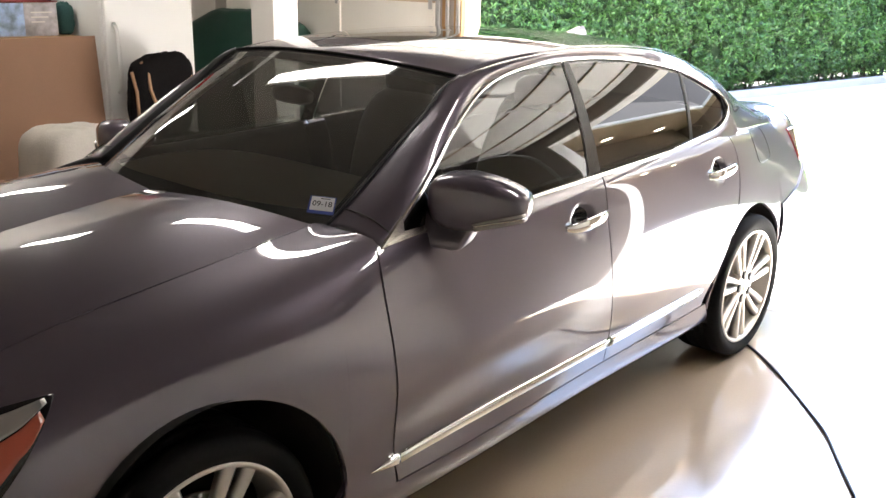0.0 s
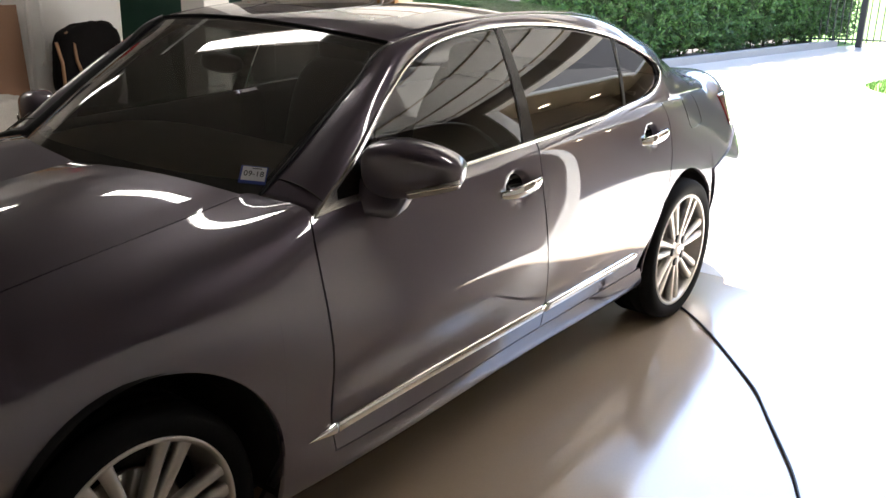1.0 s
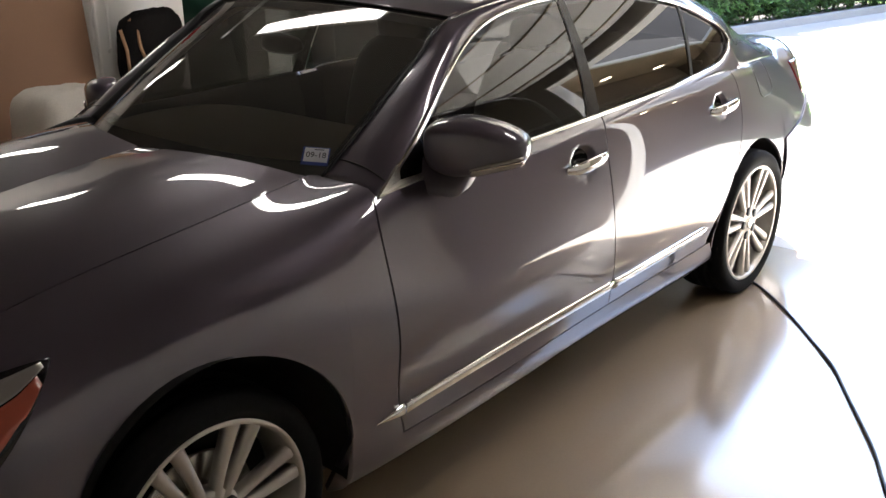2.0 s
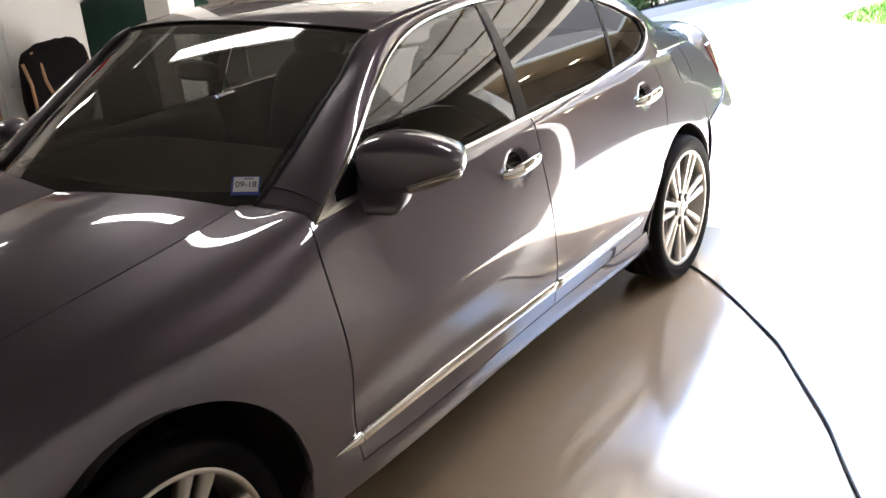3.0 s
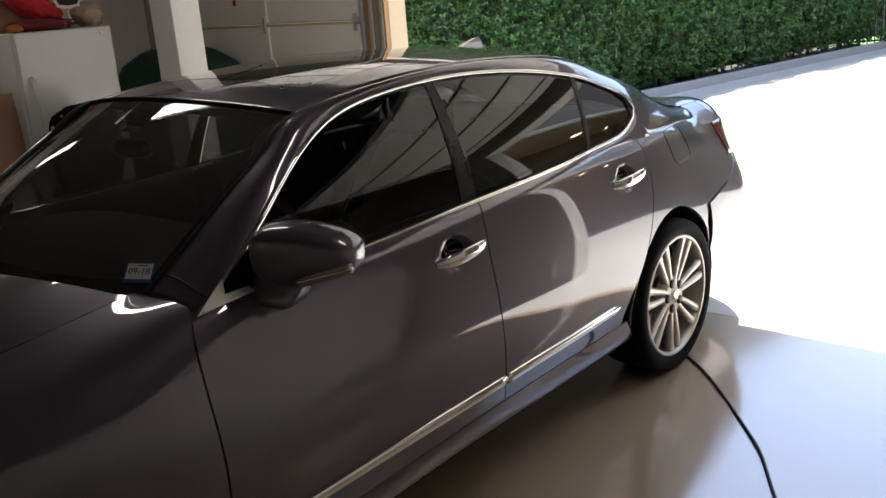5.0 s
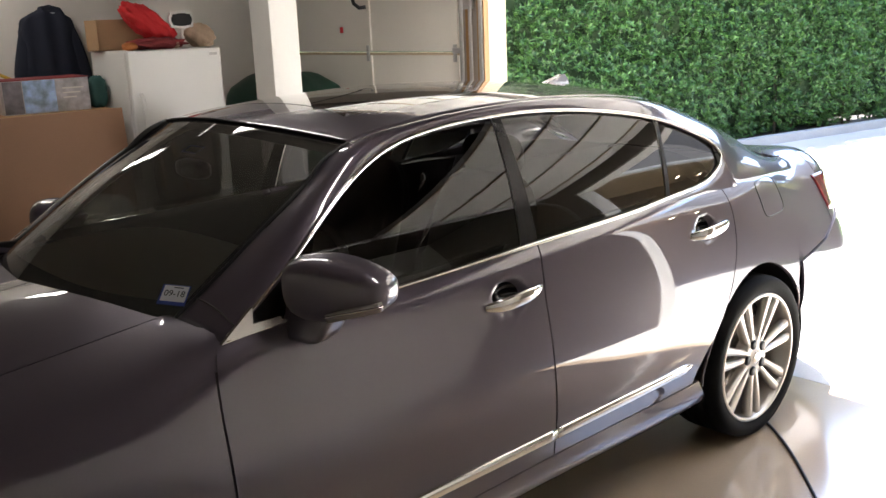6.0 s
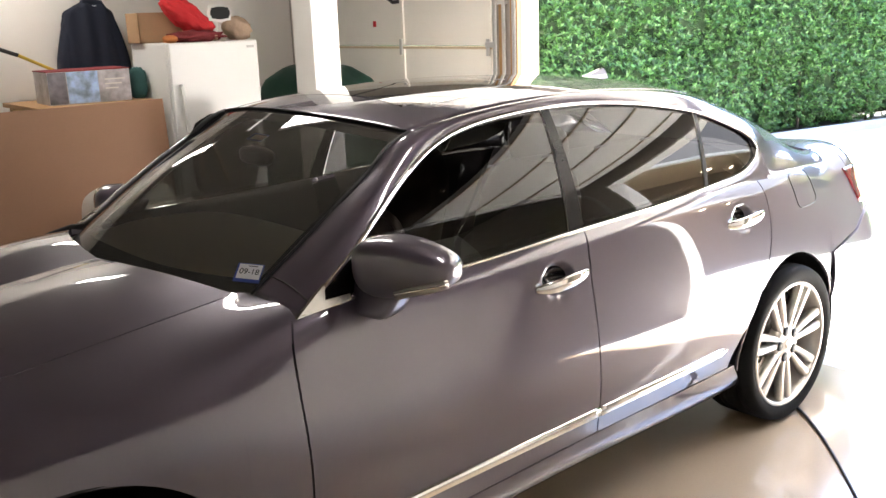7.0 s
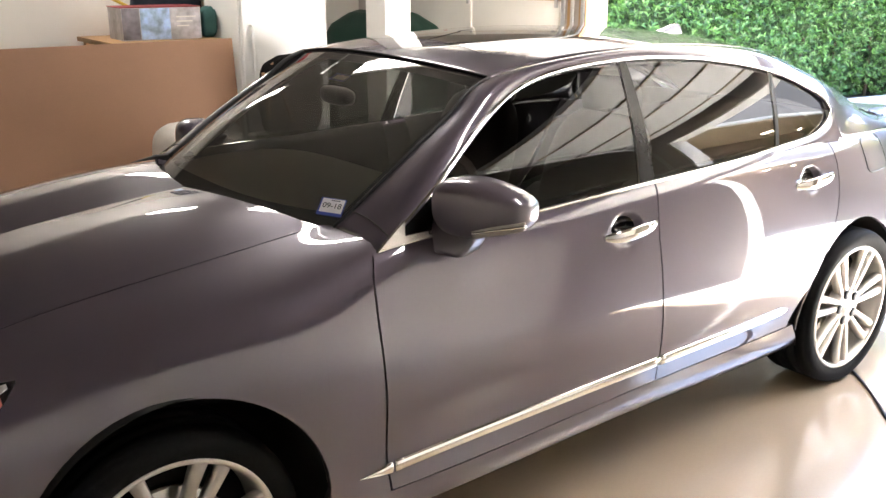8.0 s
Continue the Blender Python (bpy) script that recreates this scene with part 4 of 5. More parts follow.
place("tail_panel", [(4.14, h, z) for h, z in ((0, .32), (.42, .34), (.47, .7), (.42, .98), (0, 1.01), (-.42, .34), (-.47, .7), (-.42, .98))], [(0, 1, 2, 3, 4), (0, 4, 7, 6, 5)], PAINT, car, 1, "", False)
ob = part("underbody", box(-0.6, 3.4, CY - 0.72, CY + 0.72, 0.20, 0.25), BLACK, None, "dark underbody")
ob.parent, ob.location = car, -Vector(car.location)
ob = part("cabin_floor", box(0.45, 3.3, CY - 0.78, CY + 0.78, 0.30, 0.36), DASH, None, "dark cabin carpet")
ob.parent, ob.location = car, -Vector(car.location)


# car: sunroof, antenna, wipers' cowl shade, sticker, cabin
def car_part(name, bm, mat, label="", smooth=False, parent=None):
    ob = part(name, bm, mat, None, label, smooth)
    ob.parent = parent or car
    ob.location = -Vector(car.location) if parent is None else (0, 0, 0)
    return ob


def roof_patch(x, h, lift):
    s = min(max((x - 1.10) / (2.73 - 1.10), 0), 1)
    lo, hi = 0.0, 1.0
    for _ in range(24):
        mid = (lo + hi) / 2
        if roof(h / 0.585, mid).x < x:
            lo = mid
        else:
            hi = mid
    p = roof(h / 0.585, lo)
    return (p.x, h, p.z + lift)


surface("sunroof", lambda u, t: roof_patch(1.34 + 0.56 * t - 0.05 * u * u * (1 - t), u * 0.43, 0.0006), lin(-1, 1, 21), lin(0, 1, 16), material("sunroof_glass", (0.012, 0.012, 0.013), 0.03, coat=1.0), car, 1, "dark glass sunroof panel")
vv, ff = sweep([tuple(screen(u, 1.0) + Vector((-0.002, 0, 0.003))) for u in lin(-0.99, 0.99, 41)], 0, 8, False, (0.004, 0.006, (0, 0, 1)))
place("roof_front_seal", [tuple(v) for v in vv], ff, RUBBER, car, 1, "black seal above the windshield")
ring = [roof_patch(1.335 - 0.05 * k * k, 0.434 * k, -0.0012) for k in lin(-1, 1, 16)] + [roof_patch(1.29 + 0.61 * k, 0.434, -0.0012) for k in lin(0.04, 1, 10)] + [roof_patch(1.905, 0.434 * k, -0.0012) for k in lin(1, -1, 12)] + [roof_patch(1.29 + 0.61 * k, -0.434, -0.0012) for k in lin(1, 0.04, 10)]
vv, ff = sweep(ring, 0.0018, 6, True)
place("sunroof_seal", [tuple(v) for v in vv], ff, RUBBER, car, 1, "black rubber seal")
bm = bmesh.new()
outline = [(2.61, 0.0), (2.66, 0.012), (2.72, 0.028), (2.775, 0.044), (2.80, 0.046), (2.812, 0.026), (2.815, 0.0)]
zr = roof_patch(2.66, 0.0, 0)[2]
a = [bm.verts.new((x, CY + 0.022 * (1 - d / 0.075), zr - 0.012 + d)) for x, d in outline]
b = [bm.verts.new((x, CY - 0.022 * (1 - d / 0.075), zr - 0.012 + d)) for x, d in outline]
for i in range(len(outline) - 1):
    bm.faces.new((a[i], a[i + 1], b[i + 1], b[i]))
bm.faces.new(a[::-1])
bm.faces.new(b)
bmesh.ops.recalc_face_normals(bm, faces=bm.faces[:])
car_part("antenna_fin", bm, PAINT, "grey shark-fin antenna")
# black edge band inside the windscreen
surface("glass_edge_band", lambda u, t: screen(u, 0.0 + 0.085 * t) - Vector((-0.45, 0, 0.9)) * 0.006, lin(-0.98, 0.98, 41), lin(0, 1, 5), BLACK, car, 1, "black edge band of the windshield")
surface("glass_top_band", lambda u, t: screen(u, 0.93 + 0.055 * t) - Vector((-0.45, 0, 0.9)) * 0.006, lin(-0.98, 0.98, 41), lin(0, 1, 4), BLACK, car, 1, "dark shade band")
for sgn in (1, -1):
    surface("glass_side_band", lambda u, t: screen(sgn * (0.972 + 0.018 * u), 0.02 + 0.95 * t) - Vector((-0.45, 0, 0.9)) * 0.006, lin(0, 1, 4), lin(0, 1, 24), BLACK, car, 1, "black edge band of the windshield")


def text_mesh(name, body_text, size, mat, m, parent, label=""):
    c = bpy.data.curves.new(name, "FONT")
    c.body, c.size, c.align_x, c.align_y = body_text, size, "CENTER", "CENTER"
    c.extrude = 0.0003
    tmp = bpy.data.objects.new(name, c)
    scene.collection.objects.link(tmp)
    me = bpy.data.meshes.new_from_object(tmp)
    bpy.data.objects.remove(tmp)
    me.transform(m)
    me.materials.clear()
    me.materials.append(mat)
    ob = new(name, me)
    ob.parent = parent
    if parent is car:
        ob.location = -Vector(car.location)
    if label:
        tagged(ob, label)
    return ob


def screen_frame(u, t, lift):
    """A frame on the windscreen: x across as read from outside, y up the glass, z outward."""
    p, du, dt = screen(u, t), screen(u + 0.02, t) - screen(u - 0.02, t), screen(u, t + 0.02) - screen(u, t - 0.02)
    right = Vector((du.x, -du.y, du.z)).normalized()
    up = Vector((dt.x, -dt.y, dt.z)).normalized()
    out = right.cross(up).normalized()
    up = out.cross(right)
    o = Vector((p.x, CY - p.y, p.z)) + out * lift
    return Matrix(((right.x, up.x, out.x, o.x), (right.y, up.y, out.y, o.y), (right.z, up.z, out.z, o.z), (0, 0, 0, 1)))


STICK = screen_frame(0.925, 0.105, 0.0015)
st = car_part("registration_sticker", move(box(-0.040, 0.040, -0.031, 0.031, -0.0004, 0.0), STICK), LABELBLUE, "small blue-edged date sticker")
ob = part("sticker_field", move(box(-0.034, 0.036, -0.020, 0.028, 0.0, 0.0008), STICK), PAPER)
ob.parent = st
text_mesh("sticker_date", "09-18", 0.026, INK, STICK @ Matrix.Translation((0.001, 0.003, 0.0012)), st)
ob = part("sticker_bar", move(box(-0.006, 0.022, 0.021, 0.0235, 0.0009, 0.0012), STICK), INK)
ob.parent = st
TAG = screen_frame(0.10, 0.80, -0.004)
tg = car_part("toll_tag", move(box(-0.045, 0.045, -0.02, 0.02, -0.0006, 0.0), TAG), LABELBLUE, "blue and white tag on the windshield")
ob = part("tag_field", move(box(-0.03, 0.042, -0.013, 0.013, 0.0, 0.0007), TAG), PAPER)
ob.parent = tg

# cabin
bm = blob(0.34, 0.74, 0.16, 3.5, 32, 16)
car_part("dashboard", move(bm, Matrix.Translation((0.80, CY, 0.93))), DASH, "taupe dashboard", True)
vv, ff = sweep([(0.185 * math.cos(g) * 0.35, 0.185 * math.sin(g), 0.185 * math.cos(g)) for g in lin(0, 2 * math.pi * 31 / 32, 32)], 0.015, 8, True)
sw = mesh_object("steering_wheel", [Vector(v) + Vector((1.13, CY - 0.38, 0.97)) for v in vv], ff, DASH, None, True, "dark steering wheel")
sw.parent, sw.location = car, -Vector(car.location)
car_part("mirror_inside", move(blob(0.03, 0.10, 0.032, 3), Matrix.Translation((0.95, CY, 1.345))), BLACK, "inside rear-view mirror", True)
for sgn in (1, -1):
    y = CY - 0.38 * sgn
    back = blob(0.085, 0.25, 0.33, 3.2)
    move(back, Matrix.Rotation(radians(16), 4, "Y"))
    seat = car_part("front_seat", move(blob(0.27, 0.26, 0.10, 3.2), Matrix.Translation((1.55, y, 0.62))), LEATHER, "grey leather front seat", True)
    o = part("seat_back", move(back, Matrix.Translation((1.87, y, 0.93))), LEATHER, seat, "", True)
    o = part("headrest", move(blob(0.055, 0.14, 0.085, 3), Matrix.Translation((1.965, y, 1.295))), LEATHER, seat, "", True)
bench = car_part("rear_bench", move(blob(0.28, 0.66, 0.12, 4), Matrix.Translation((2.62, CY, 0.62))), LEATHER, "grey leather rear bench", True)
bb = move(blob(0.09, 0.66, 0.30, 4), Matrix.Rotation(radians(22), 4, "Y"))
part("seat_back", move(bb, Matrix.Translation((2.98, CY, 0.90))), LEATHER, bench, "", True)
car_part("parcel_shelf", box(2.98, 3.66, CY - 0.6, CY + 0.6, 1.06, 1.09, 0.01), DASH, "dark parcel shelf")
car_part("headliner", box(1.2, 2.65, CY - 0.52, CY + 0.52, 1.425, 1.435), LEATHER, "grey headliner")


# ---- lamps of the garage ----
def ceiling_light(x, y, half_w, half_l, glow):
    t = thing("ceiling_light", "long white ceiling light with a lit diffuser", "lamp", x, y, GZ, group="ceiling lights")
    part("housing", box(-half_w - 0.03, half_w + 0.03, -half_l - 0.03, half_l + 0.03, -0.035, 0.0, 0.006), WHITE, t)
    part("diffuser", box(-half_w, half_w, -half_l, half_l, -0.05, -0.036), glow, t)
    return t


ceiling_light(1.62, -0.62, 0.065, 0.40, TUBE)
ceiling_light(1.62, 2.15, 0.065, 0.70, TUBE)
ceiling_light(1.62, 5.25, 0.075, 0.62, DIMTUBE)


# ---- garage doors ----
def door_section(name, lo, hi, y0, y1, x, parent):
    """One horizontal section: a skin with a raised rail top and bottom."""
    bm = box(x, x + 0.045, y0, y1, lo + 0.003, hi - 0.003, 0.004)
    return wpart(name, bm, DOORPAINT, parent)


closed = thing("garage_door", "closed cream sectional garage door seen from inside", "garage door", GX1, (DOOR_A + DOOR_B) / 2, 0)
DX = 4.355
seams = [0.01, 0.52, 1.04, 1.555, 2.07, 2.30]
for lo, hi in zip(seams, seams[1:]):
    door_section("door_section", lo, hi, DOOR_A + 0.01, DOOR_B + 0.1, DX, closed)
for z in seams[1:-1]:
    wpart("seam_rail", box(DX - 0.012, DX, DOOR_A + 0.02, DOOR_B, z - 0.025, z - 0.004, 0.003), SEAMTAN, closed, "tan edge along the section joint")
for y in (3.335, 4.415, 5.52):
    for lo, hi in zip(seams, seams[1:]):
        wpart("stile", box(DX - 0.016, DX + 0.002, y - 0.030, y + 0.030, lo + 0.012, hi - 0.030, 0.003), DOORPAINT, closed)
    for z in seams[1:-1]:
        wpart("hinge", box(DX - 0.030, DX - 0.016, y - 0.016, y + 0.016, z - 0.075, z + 0.055, 0.004), GALV, closed, "small steel hinge")
        if y < 3.4:
            wpart("roller_bracket", box(DX - 0.035, DX - 0.012, y - 0.075, y + 0.02, z - 0.012, z + 0.03, 0.004), GALV, closed, "steel roller bracket")
wpart("red_sticker", box(DX - 0.003, DX + 0.001, 4.785, 4.83, 1.715, 1.765), RED, closed, "small red sticker")
vv, ff = sweep([(DX - 0.02, 4.42, 1.92), (DX - 0.05, 4.47, 1.915), (DX - 0.08, 4.50, 1.95), (DX - 0.10, 4.52, 2.05), (DX - 0.3, 4.55, 2.25), (DX - 0.6, 4.6, 2.45)], 0.016, 8)
world_parent(mesh_object("opener_arm", vv, ff, BLACK, None, True, "bent dark opener arm"), closed)
track = thing("door_track", "galvanised door track on wooden framing", "door track", GX1, 3.14, 0)
def channel(points, w):
    return sweep(points, 0, 8, False, (w, 0.010, (1, 0, 0)))
for y, w in ((3.225, 0.022), (3.128, 0.018)):
    pts = [(4.300, y, 0.05), (4.300, y, 2.15), (4.27, y, 2.28), (4.19, y, 2.37), (4.05, y, 2.42), (3.2, y, 2.43), (1.9, y, 2.43)] if w > 0.02 else [(4.30, y, 0.1), (4.30, y, 2.3)]
    vv, ff = channel(pts, w)
    world_parent(mesh_object("rail", vv, ff, GALV, None, False, "steel rail"), track)
for z in (0.5, 1.05, 1.86):
    wpart("bracket", box(4.302, 4.350, 3.13, 3.225, z, z + 0.09, 0.004), GALV, track)
wpart("wood_post", box(4.300, 4.432, 2.984, 3.0, 0.0, 2.25, 0.003), WOOD, track, "bare pine post")
for y0, y1 in ((3.165, 3.198), (3.003, 3.076)):
    wpart("wood_post", box(4.318, 4.3495, y0, y1, 0, 2.28, 0.003), WOOD, track, "bare pine post")

opened = thing("garage_door", "raised white sectional garage door under the ceiling", "garage door", 3.0, 0.45, 2.36)
edges = [4.27, 4.11, 3.67, 3.22, 2.77]
DOOR_SIDE = -1.78
for a, b in zip(edges, edges[1:]):
    wpart("door_section", box(b + 0.004, a - 0.004, DOOR_SIDE, OPEN_B - 0.03, 2.37, 2.415, 0.004), WHITE, opened)
    for k in range(6):
        y = DOOR_SIDE + 0.06 + k * 0.92
        wpart("roller_bracket", box(b - 0.045, b + 0.045, DOOR_SIDE - 0.03, DOOR_SIDE + 0.05, 2.345, 2.366, 0.004), GALV, opened) if k == 0 else None
        wpart("stile", box(b + 0.02, a - 0.02, y - 0.03, y + 0.03, 2.362, 2.371, 0.003), WHITE, opened)
        wpart("hinge", box(b - 0.06, b + 0.05, y - 0.016, y + 0.016, 2.35, 2.362, 0.003), GALV, opened)
    wpart("strut", box(b - 0.004, b + 0.010, DOOR_SIDE + 0.02, OPEN_B - 0.05, 2.355, 2.371, 0.003), SEAMTAN, opened)
for y in (DOOR_SIDE - 0.03, OPEN_B + 0.02):
    vv, ff = channel([(4.30, y, 0.05), (4.30, y, 2.1), (4.26, y, 2.22), (4.16, y, 2.32), (4.0, y, 2.37), (1.5, y, 2.37)], 0.022)
    world_parent(mesh_object("rail", vv, ff, GALV, None, False, "steel rail"), opened)

# post between the bays
post = tagged(part("pillar", box(2.625, 2.825, 3.13, 3.36, 0, GZ, 0.006), WHITE), "white painted square garage post", "pillar", kind="structure")

# ---- things at the back wall ----
fridge = thing("fridge", "white upright fridge with clutter on top", "fridge", 2.90, 5.35, 0)
wpart("body", box(2.50, 3.285, 5.06, 5.72, 0.04, 1.655, 0.018, 3), FRIDGE, fridge)
wpart("door", box(2.505, 3.28, 5.0, 5.052, 0.10, 1.653, 0.016, 3), FRIDGE, fridge)
vv, ff = sweep([(2.575, 5.0, 1.33), (2.575, 4.965, 1.30), (2.58, 4.955, 1.15), (2.585, 4.955, 0.95), (2.585, 4.965, 0.84), (2.58, 5.0, 0.80)], 0, 8, False, (0.016, 0.010, (0, 1, 0)))
world_parent(mesh_object("handle", vv, ff, FRIDGE, None, True, "long white door handle"), fridge)
wpart("badge", box(3.18, 3.245, 4.996, 5.001, 1.592, 1.612), GALV, fridge, "small metal badge")
wpart("plinth", box(2.53, 3.25, 5.05, 5.7, 0.0, 0.05), BLACK, fridge)

cb = thing("cardboard_box", "open brown cardboard box on the fridge", "box", 2.66, 5.52, 1.655)
for nm, b in (("wall", (2.46, 2.90, 5.42, 5.426, 1.656, 1.895)), ("wall", (2.46, 2.90, 5.66, 5.666, 1.656, 1.895)), ("wall", (2.46, 2.466, 5.42, 5.666, 1.656, 1.895)), ("wall", (2.894, 2.90, 5.42, 5.666, 1.656, 1.895)), ("flap", (2.44, 2.91, 5.400, 5.42, 1.886, 1.893)), ("bottom", (2.46, 2.90, 5.42, 5.666, 1.657, 1.665))):
    wpart(nm, box(*b), CARD, cb)
bag = blob(0.235, 0.12, 0.095, 2.6, 56, 36, 0.20, 3, 3.2)
move(bag, Matrix.Translation((2.82, 5.28, 1.845)) @ Matrix.Rotation(radians(38), 4, "Y"))
tagged(part("red_bag", bag, RED, None, "", True), "crumpled bright red cloth bag on the fridge", "bag")
cl = blob(0.22, 0.13, 0.05, 2.2, 40, 20, 0.30, 5, 3)
tagged(part("cloth", move(cl, Matrix.Translation((2.83, 5.20, 1.695))), MAROON, None, "", True), "crumpled maroon cloth lying on the fridge", "cloth")
ct = blob(0.06, 0.05, 0.03, 2.2, 24, 14, 0.2, 8, 4)
tagged(part("orange_cloth", move(ct, Matrix.Translation((2.58, 5.12, 1.685))), material("orange_cloth", (0.50, 0.17, 0.05), 0.8, grain=0.2), None, "", True), "small orange cloth on the fridge's edge", "cloth")
sk = blob(0.12, 0.10, 0.095, 2.3, 36, 24, 0.20, 2, 2.5)
tagged(part("sack", move(sk, Matrix.Translation((3.265, 5.30, 1.745)) @ Matrix.Rotation(radians(25), 4, "Y")), SACK, None, "", True), "beige crumpled sack on the fridge", "sack")
sg = thing("chalkboard_sign", "small chalkboard sign in a scalloped white frame on a stand", "sign", 3.05, 5.18, 1.655)
def plaque(rx, rz, y0, y1, cx, cz, wob):
    bm = bmesh.new()
    n = 48
    a = []
    for y in (y0, y1):
        a.append([bm.verts.new((cx + rx * math.copysign(abs(math.cos(g)) ** 0.55, math.cos(g)) * (1 + wob * math.cos(8 * g)), y, cz + rz * math.copysign(abs(math.sin(g)) ** 0.55, math.sin(g)) * (1 + wob * math.cos(8 * g)))) for g in lin(0, 2 * math.pi * (n - 1) / n, n)])
    bm.faces.new(a[0])
    bm.faces.new(a[1][::-1])
    for i in range(n):
        bm.faces.new((a[0][i], a[1][i], a[1][(i + 1) % n], a[0][(i + 1) % n]))
    bmesh.ops.recalc_face_normals(bm, faces=bm.faces[:])
    return bm
wpart("frame", plaque(0.105, 0.068, 5.16, 5.18, 3.05, 1.875, 0.05), WHITE, sg, "white scalloped frame")
wpart("board", plaque(0.084, 0.048, 5.153, 5.162, 3.05, 1.875, 0.04), SLATE, sg, "black chalkboard")
vv, ff = revolve([(0.0, 0.0), (0.045, 0.0), (0.045, 0.012), (0.018, 0.022), (0.012, 0.05), (0.02, 0.075), (0.012, 0.10), (0.012, 0.16), (0.0, 0.16)], 20)
world_parent(mesh_object("stand", [(3.05 + a, 5.185 + c, 1.655 + b) for a, b, c in vv], ff, WHITE, None, True, "turned white stand"), sg)
bl = blob(0.035, 0.03, 0.028, 2, 20, 14)
tagged(part("egg", move(bl, Matrix.Translation((2.97, 5.14, 1.684))), SACK, None, "", True), "small beige ball beside the sign", "ball")

# bench behind the board, with boxes on it
shelf = thing("workbench", "pine-topped workbench behind a brown board", "workbench", 2.0, 5.6, 0)
wpart("top", box(1.55, 2.44, 5.13, 6.15, 1.19, 1.225, 0.003), WOOD, shelf, "bare pine bench top")
for x in (1.60, 2.36):
    for y in (5.2, 6.08):
        wpart("leg", box(x, x + 0.07, y, y + 0.07, 0, 1.19), WOOD, shelf)
brd = box(-1.2, 2.40, -0.006, 0.006, 0.0, 1.245, 0.002)
move(brd, Matrix.Translation((0, 4.86, 0.005)) @ Matrix.Rotation(radians(-5.5), 4, "X"))
tagged(part("hardboard_panel", brd, BOARD), "large brown hardboard panel leaning on the workbench", "panel")
bx = thing("printed_box", "white and blue printed carton on the workbench", "box", 2.0, 5.6, 1.225)
m = Matrix.Translation((1.99, 5.58, 1.225)) @ Matrix.Rotation(radians(-4), 4, "Z")
wpart("carton", move(box(-0.29, 0.34, -0.20, 0.20, 0, 0.25, 0.004), m), SILVERPRINT, bx)
wpart("print", move(box(-0.145, 0.09, -0.203, -0.199, 0.006, 0.245), m), BLUEPRINT, bx, "blue printed picture")
wpart("print", move(box(-0.285, -0.15, -0.203, -0.199, 0.006, 0.245), m), DARKPRINT, bx, "dark printed picture")
wpart("lid", move(box(-0.295, 0.345, -0.205, 0.205, 0.248, 0.256, 0.003), m), MAROON, bx, "dark red carton lid")
for k in range(3):
    wpart("print_bar", move(box(0.14, 0.30 - 0.03 * k, -0.2035, -0.1995, 0.17 - 0.035 * k, 0.18 - 0.035 * k), m), WHITE, bx)
tb = blob(0.065, 0.07, 0.125, 3, 28, 22, 0.10, 6, 4)
tagged(part("teal_bag", move(tb, Matrix.Translation((2.415, 5.45, 1.345))), TEAL, None, "", True), "dark teal cloth bag beside the carton", "bag")
tn = blob(0.05, 0.05, 0.09, 3.2, 24, 16, 0.06, 9, 4)
tagged(part("navy_pouch", move(tn, Matrix.Translation((2.40, 5.62, 1.31))), NAVY, None, "", True), "dark navy pouch beside the teal bag", "pouch")
tl = thing("broom", "yellow-handled tool leaning on the wall", "tool", 1.6, 5.95, 1.5)
vv, ff = sweep([(1.95, 5.82, 1.44), (1.66, 5.92, 1.60)], 0.013, 10)
world_parent(mesh_object("handle", vv, ff, YELLOW, None, True, "yellow handle"), tl)
vv, ff = sweep([(1.66, 5.92, 1.60), (1.22, 6.19, 1.80)], 0.016, 10)
world_parent(mesh_object("grip", vv, ff, BLACK, None, True, "black grip"), tl)


def jacket():
    """A dark jacket hung on the wall: shoulders, body, collar and two sleeves."""
    t = thing("jacket", "dark navy jacket hanging on the wall", "jacket", 2.3, 6.1, 1.5)
    bm = blob(0.235, 0.075, 0.34, 4.6, 52, 36, 0.05, 4, 3.5)
    for v in bm.verts:
        s = (v.co.z + 0.34) / 0.68
        v.co.x *= 1.14 - 0.24 * s - 0.42 * max(0, s - 0.90) / 0.10
        v.co.x += 0.006 * math.sin(v.co.x * 55) * (1 - s)
        v.co.y += 0.012 * math.sin(v.co.x * 40)
    wpart("body", move(bm, Matrix.Translation((2.31, 6.08, 1.655))), NAVY, t, "", True)
    for sg_, x in ((-1, 2.09), (1, 2.53)):
        bm = blob(0.062, 0.06, 0.29, 2.6, 28, 20, 0.04, 5 + sg_, 3.5)
        wpart("sleeve", move(bm, Matrix.Translation((x, 6.07, 1.62)) @ Matrix.Rotation(radians(-13 * sg_), 4, "Y")), NAVY, t, "", True)
    vv, ff = sweep([(2.24, 6.03, 1.93), (2.27, 6.06, 2.0), (2.34, 6.07, 2.01), (2.41, 6.06, 1.99), (2.44, 6.03, 1.92)], 0.028, 8)
    world_parent(mesh_object("collar", vv, ff, NAVY, None, True), t)
    wpart("label", box(2.31, 2.37, 6.033, 6.037, 1.945, 1.975), PAPER, t, "small pale collar label")


jacket()

# green covered thing, coat and pale cloth
tp = blob(0.30, 0.62, 0.70, 9.0, 64, 48, 0.022, 7, 2.2)
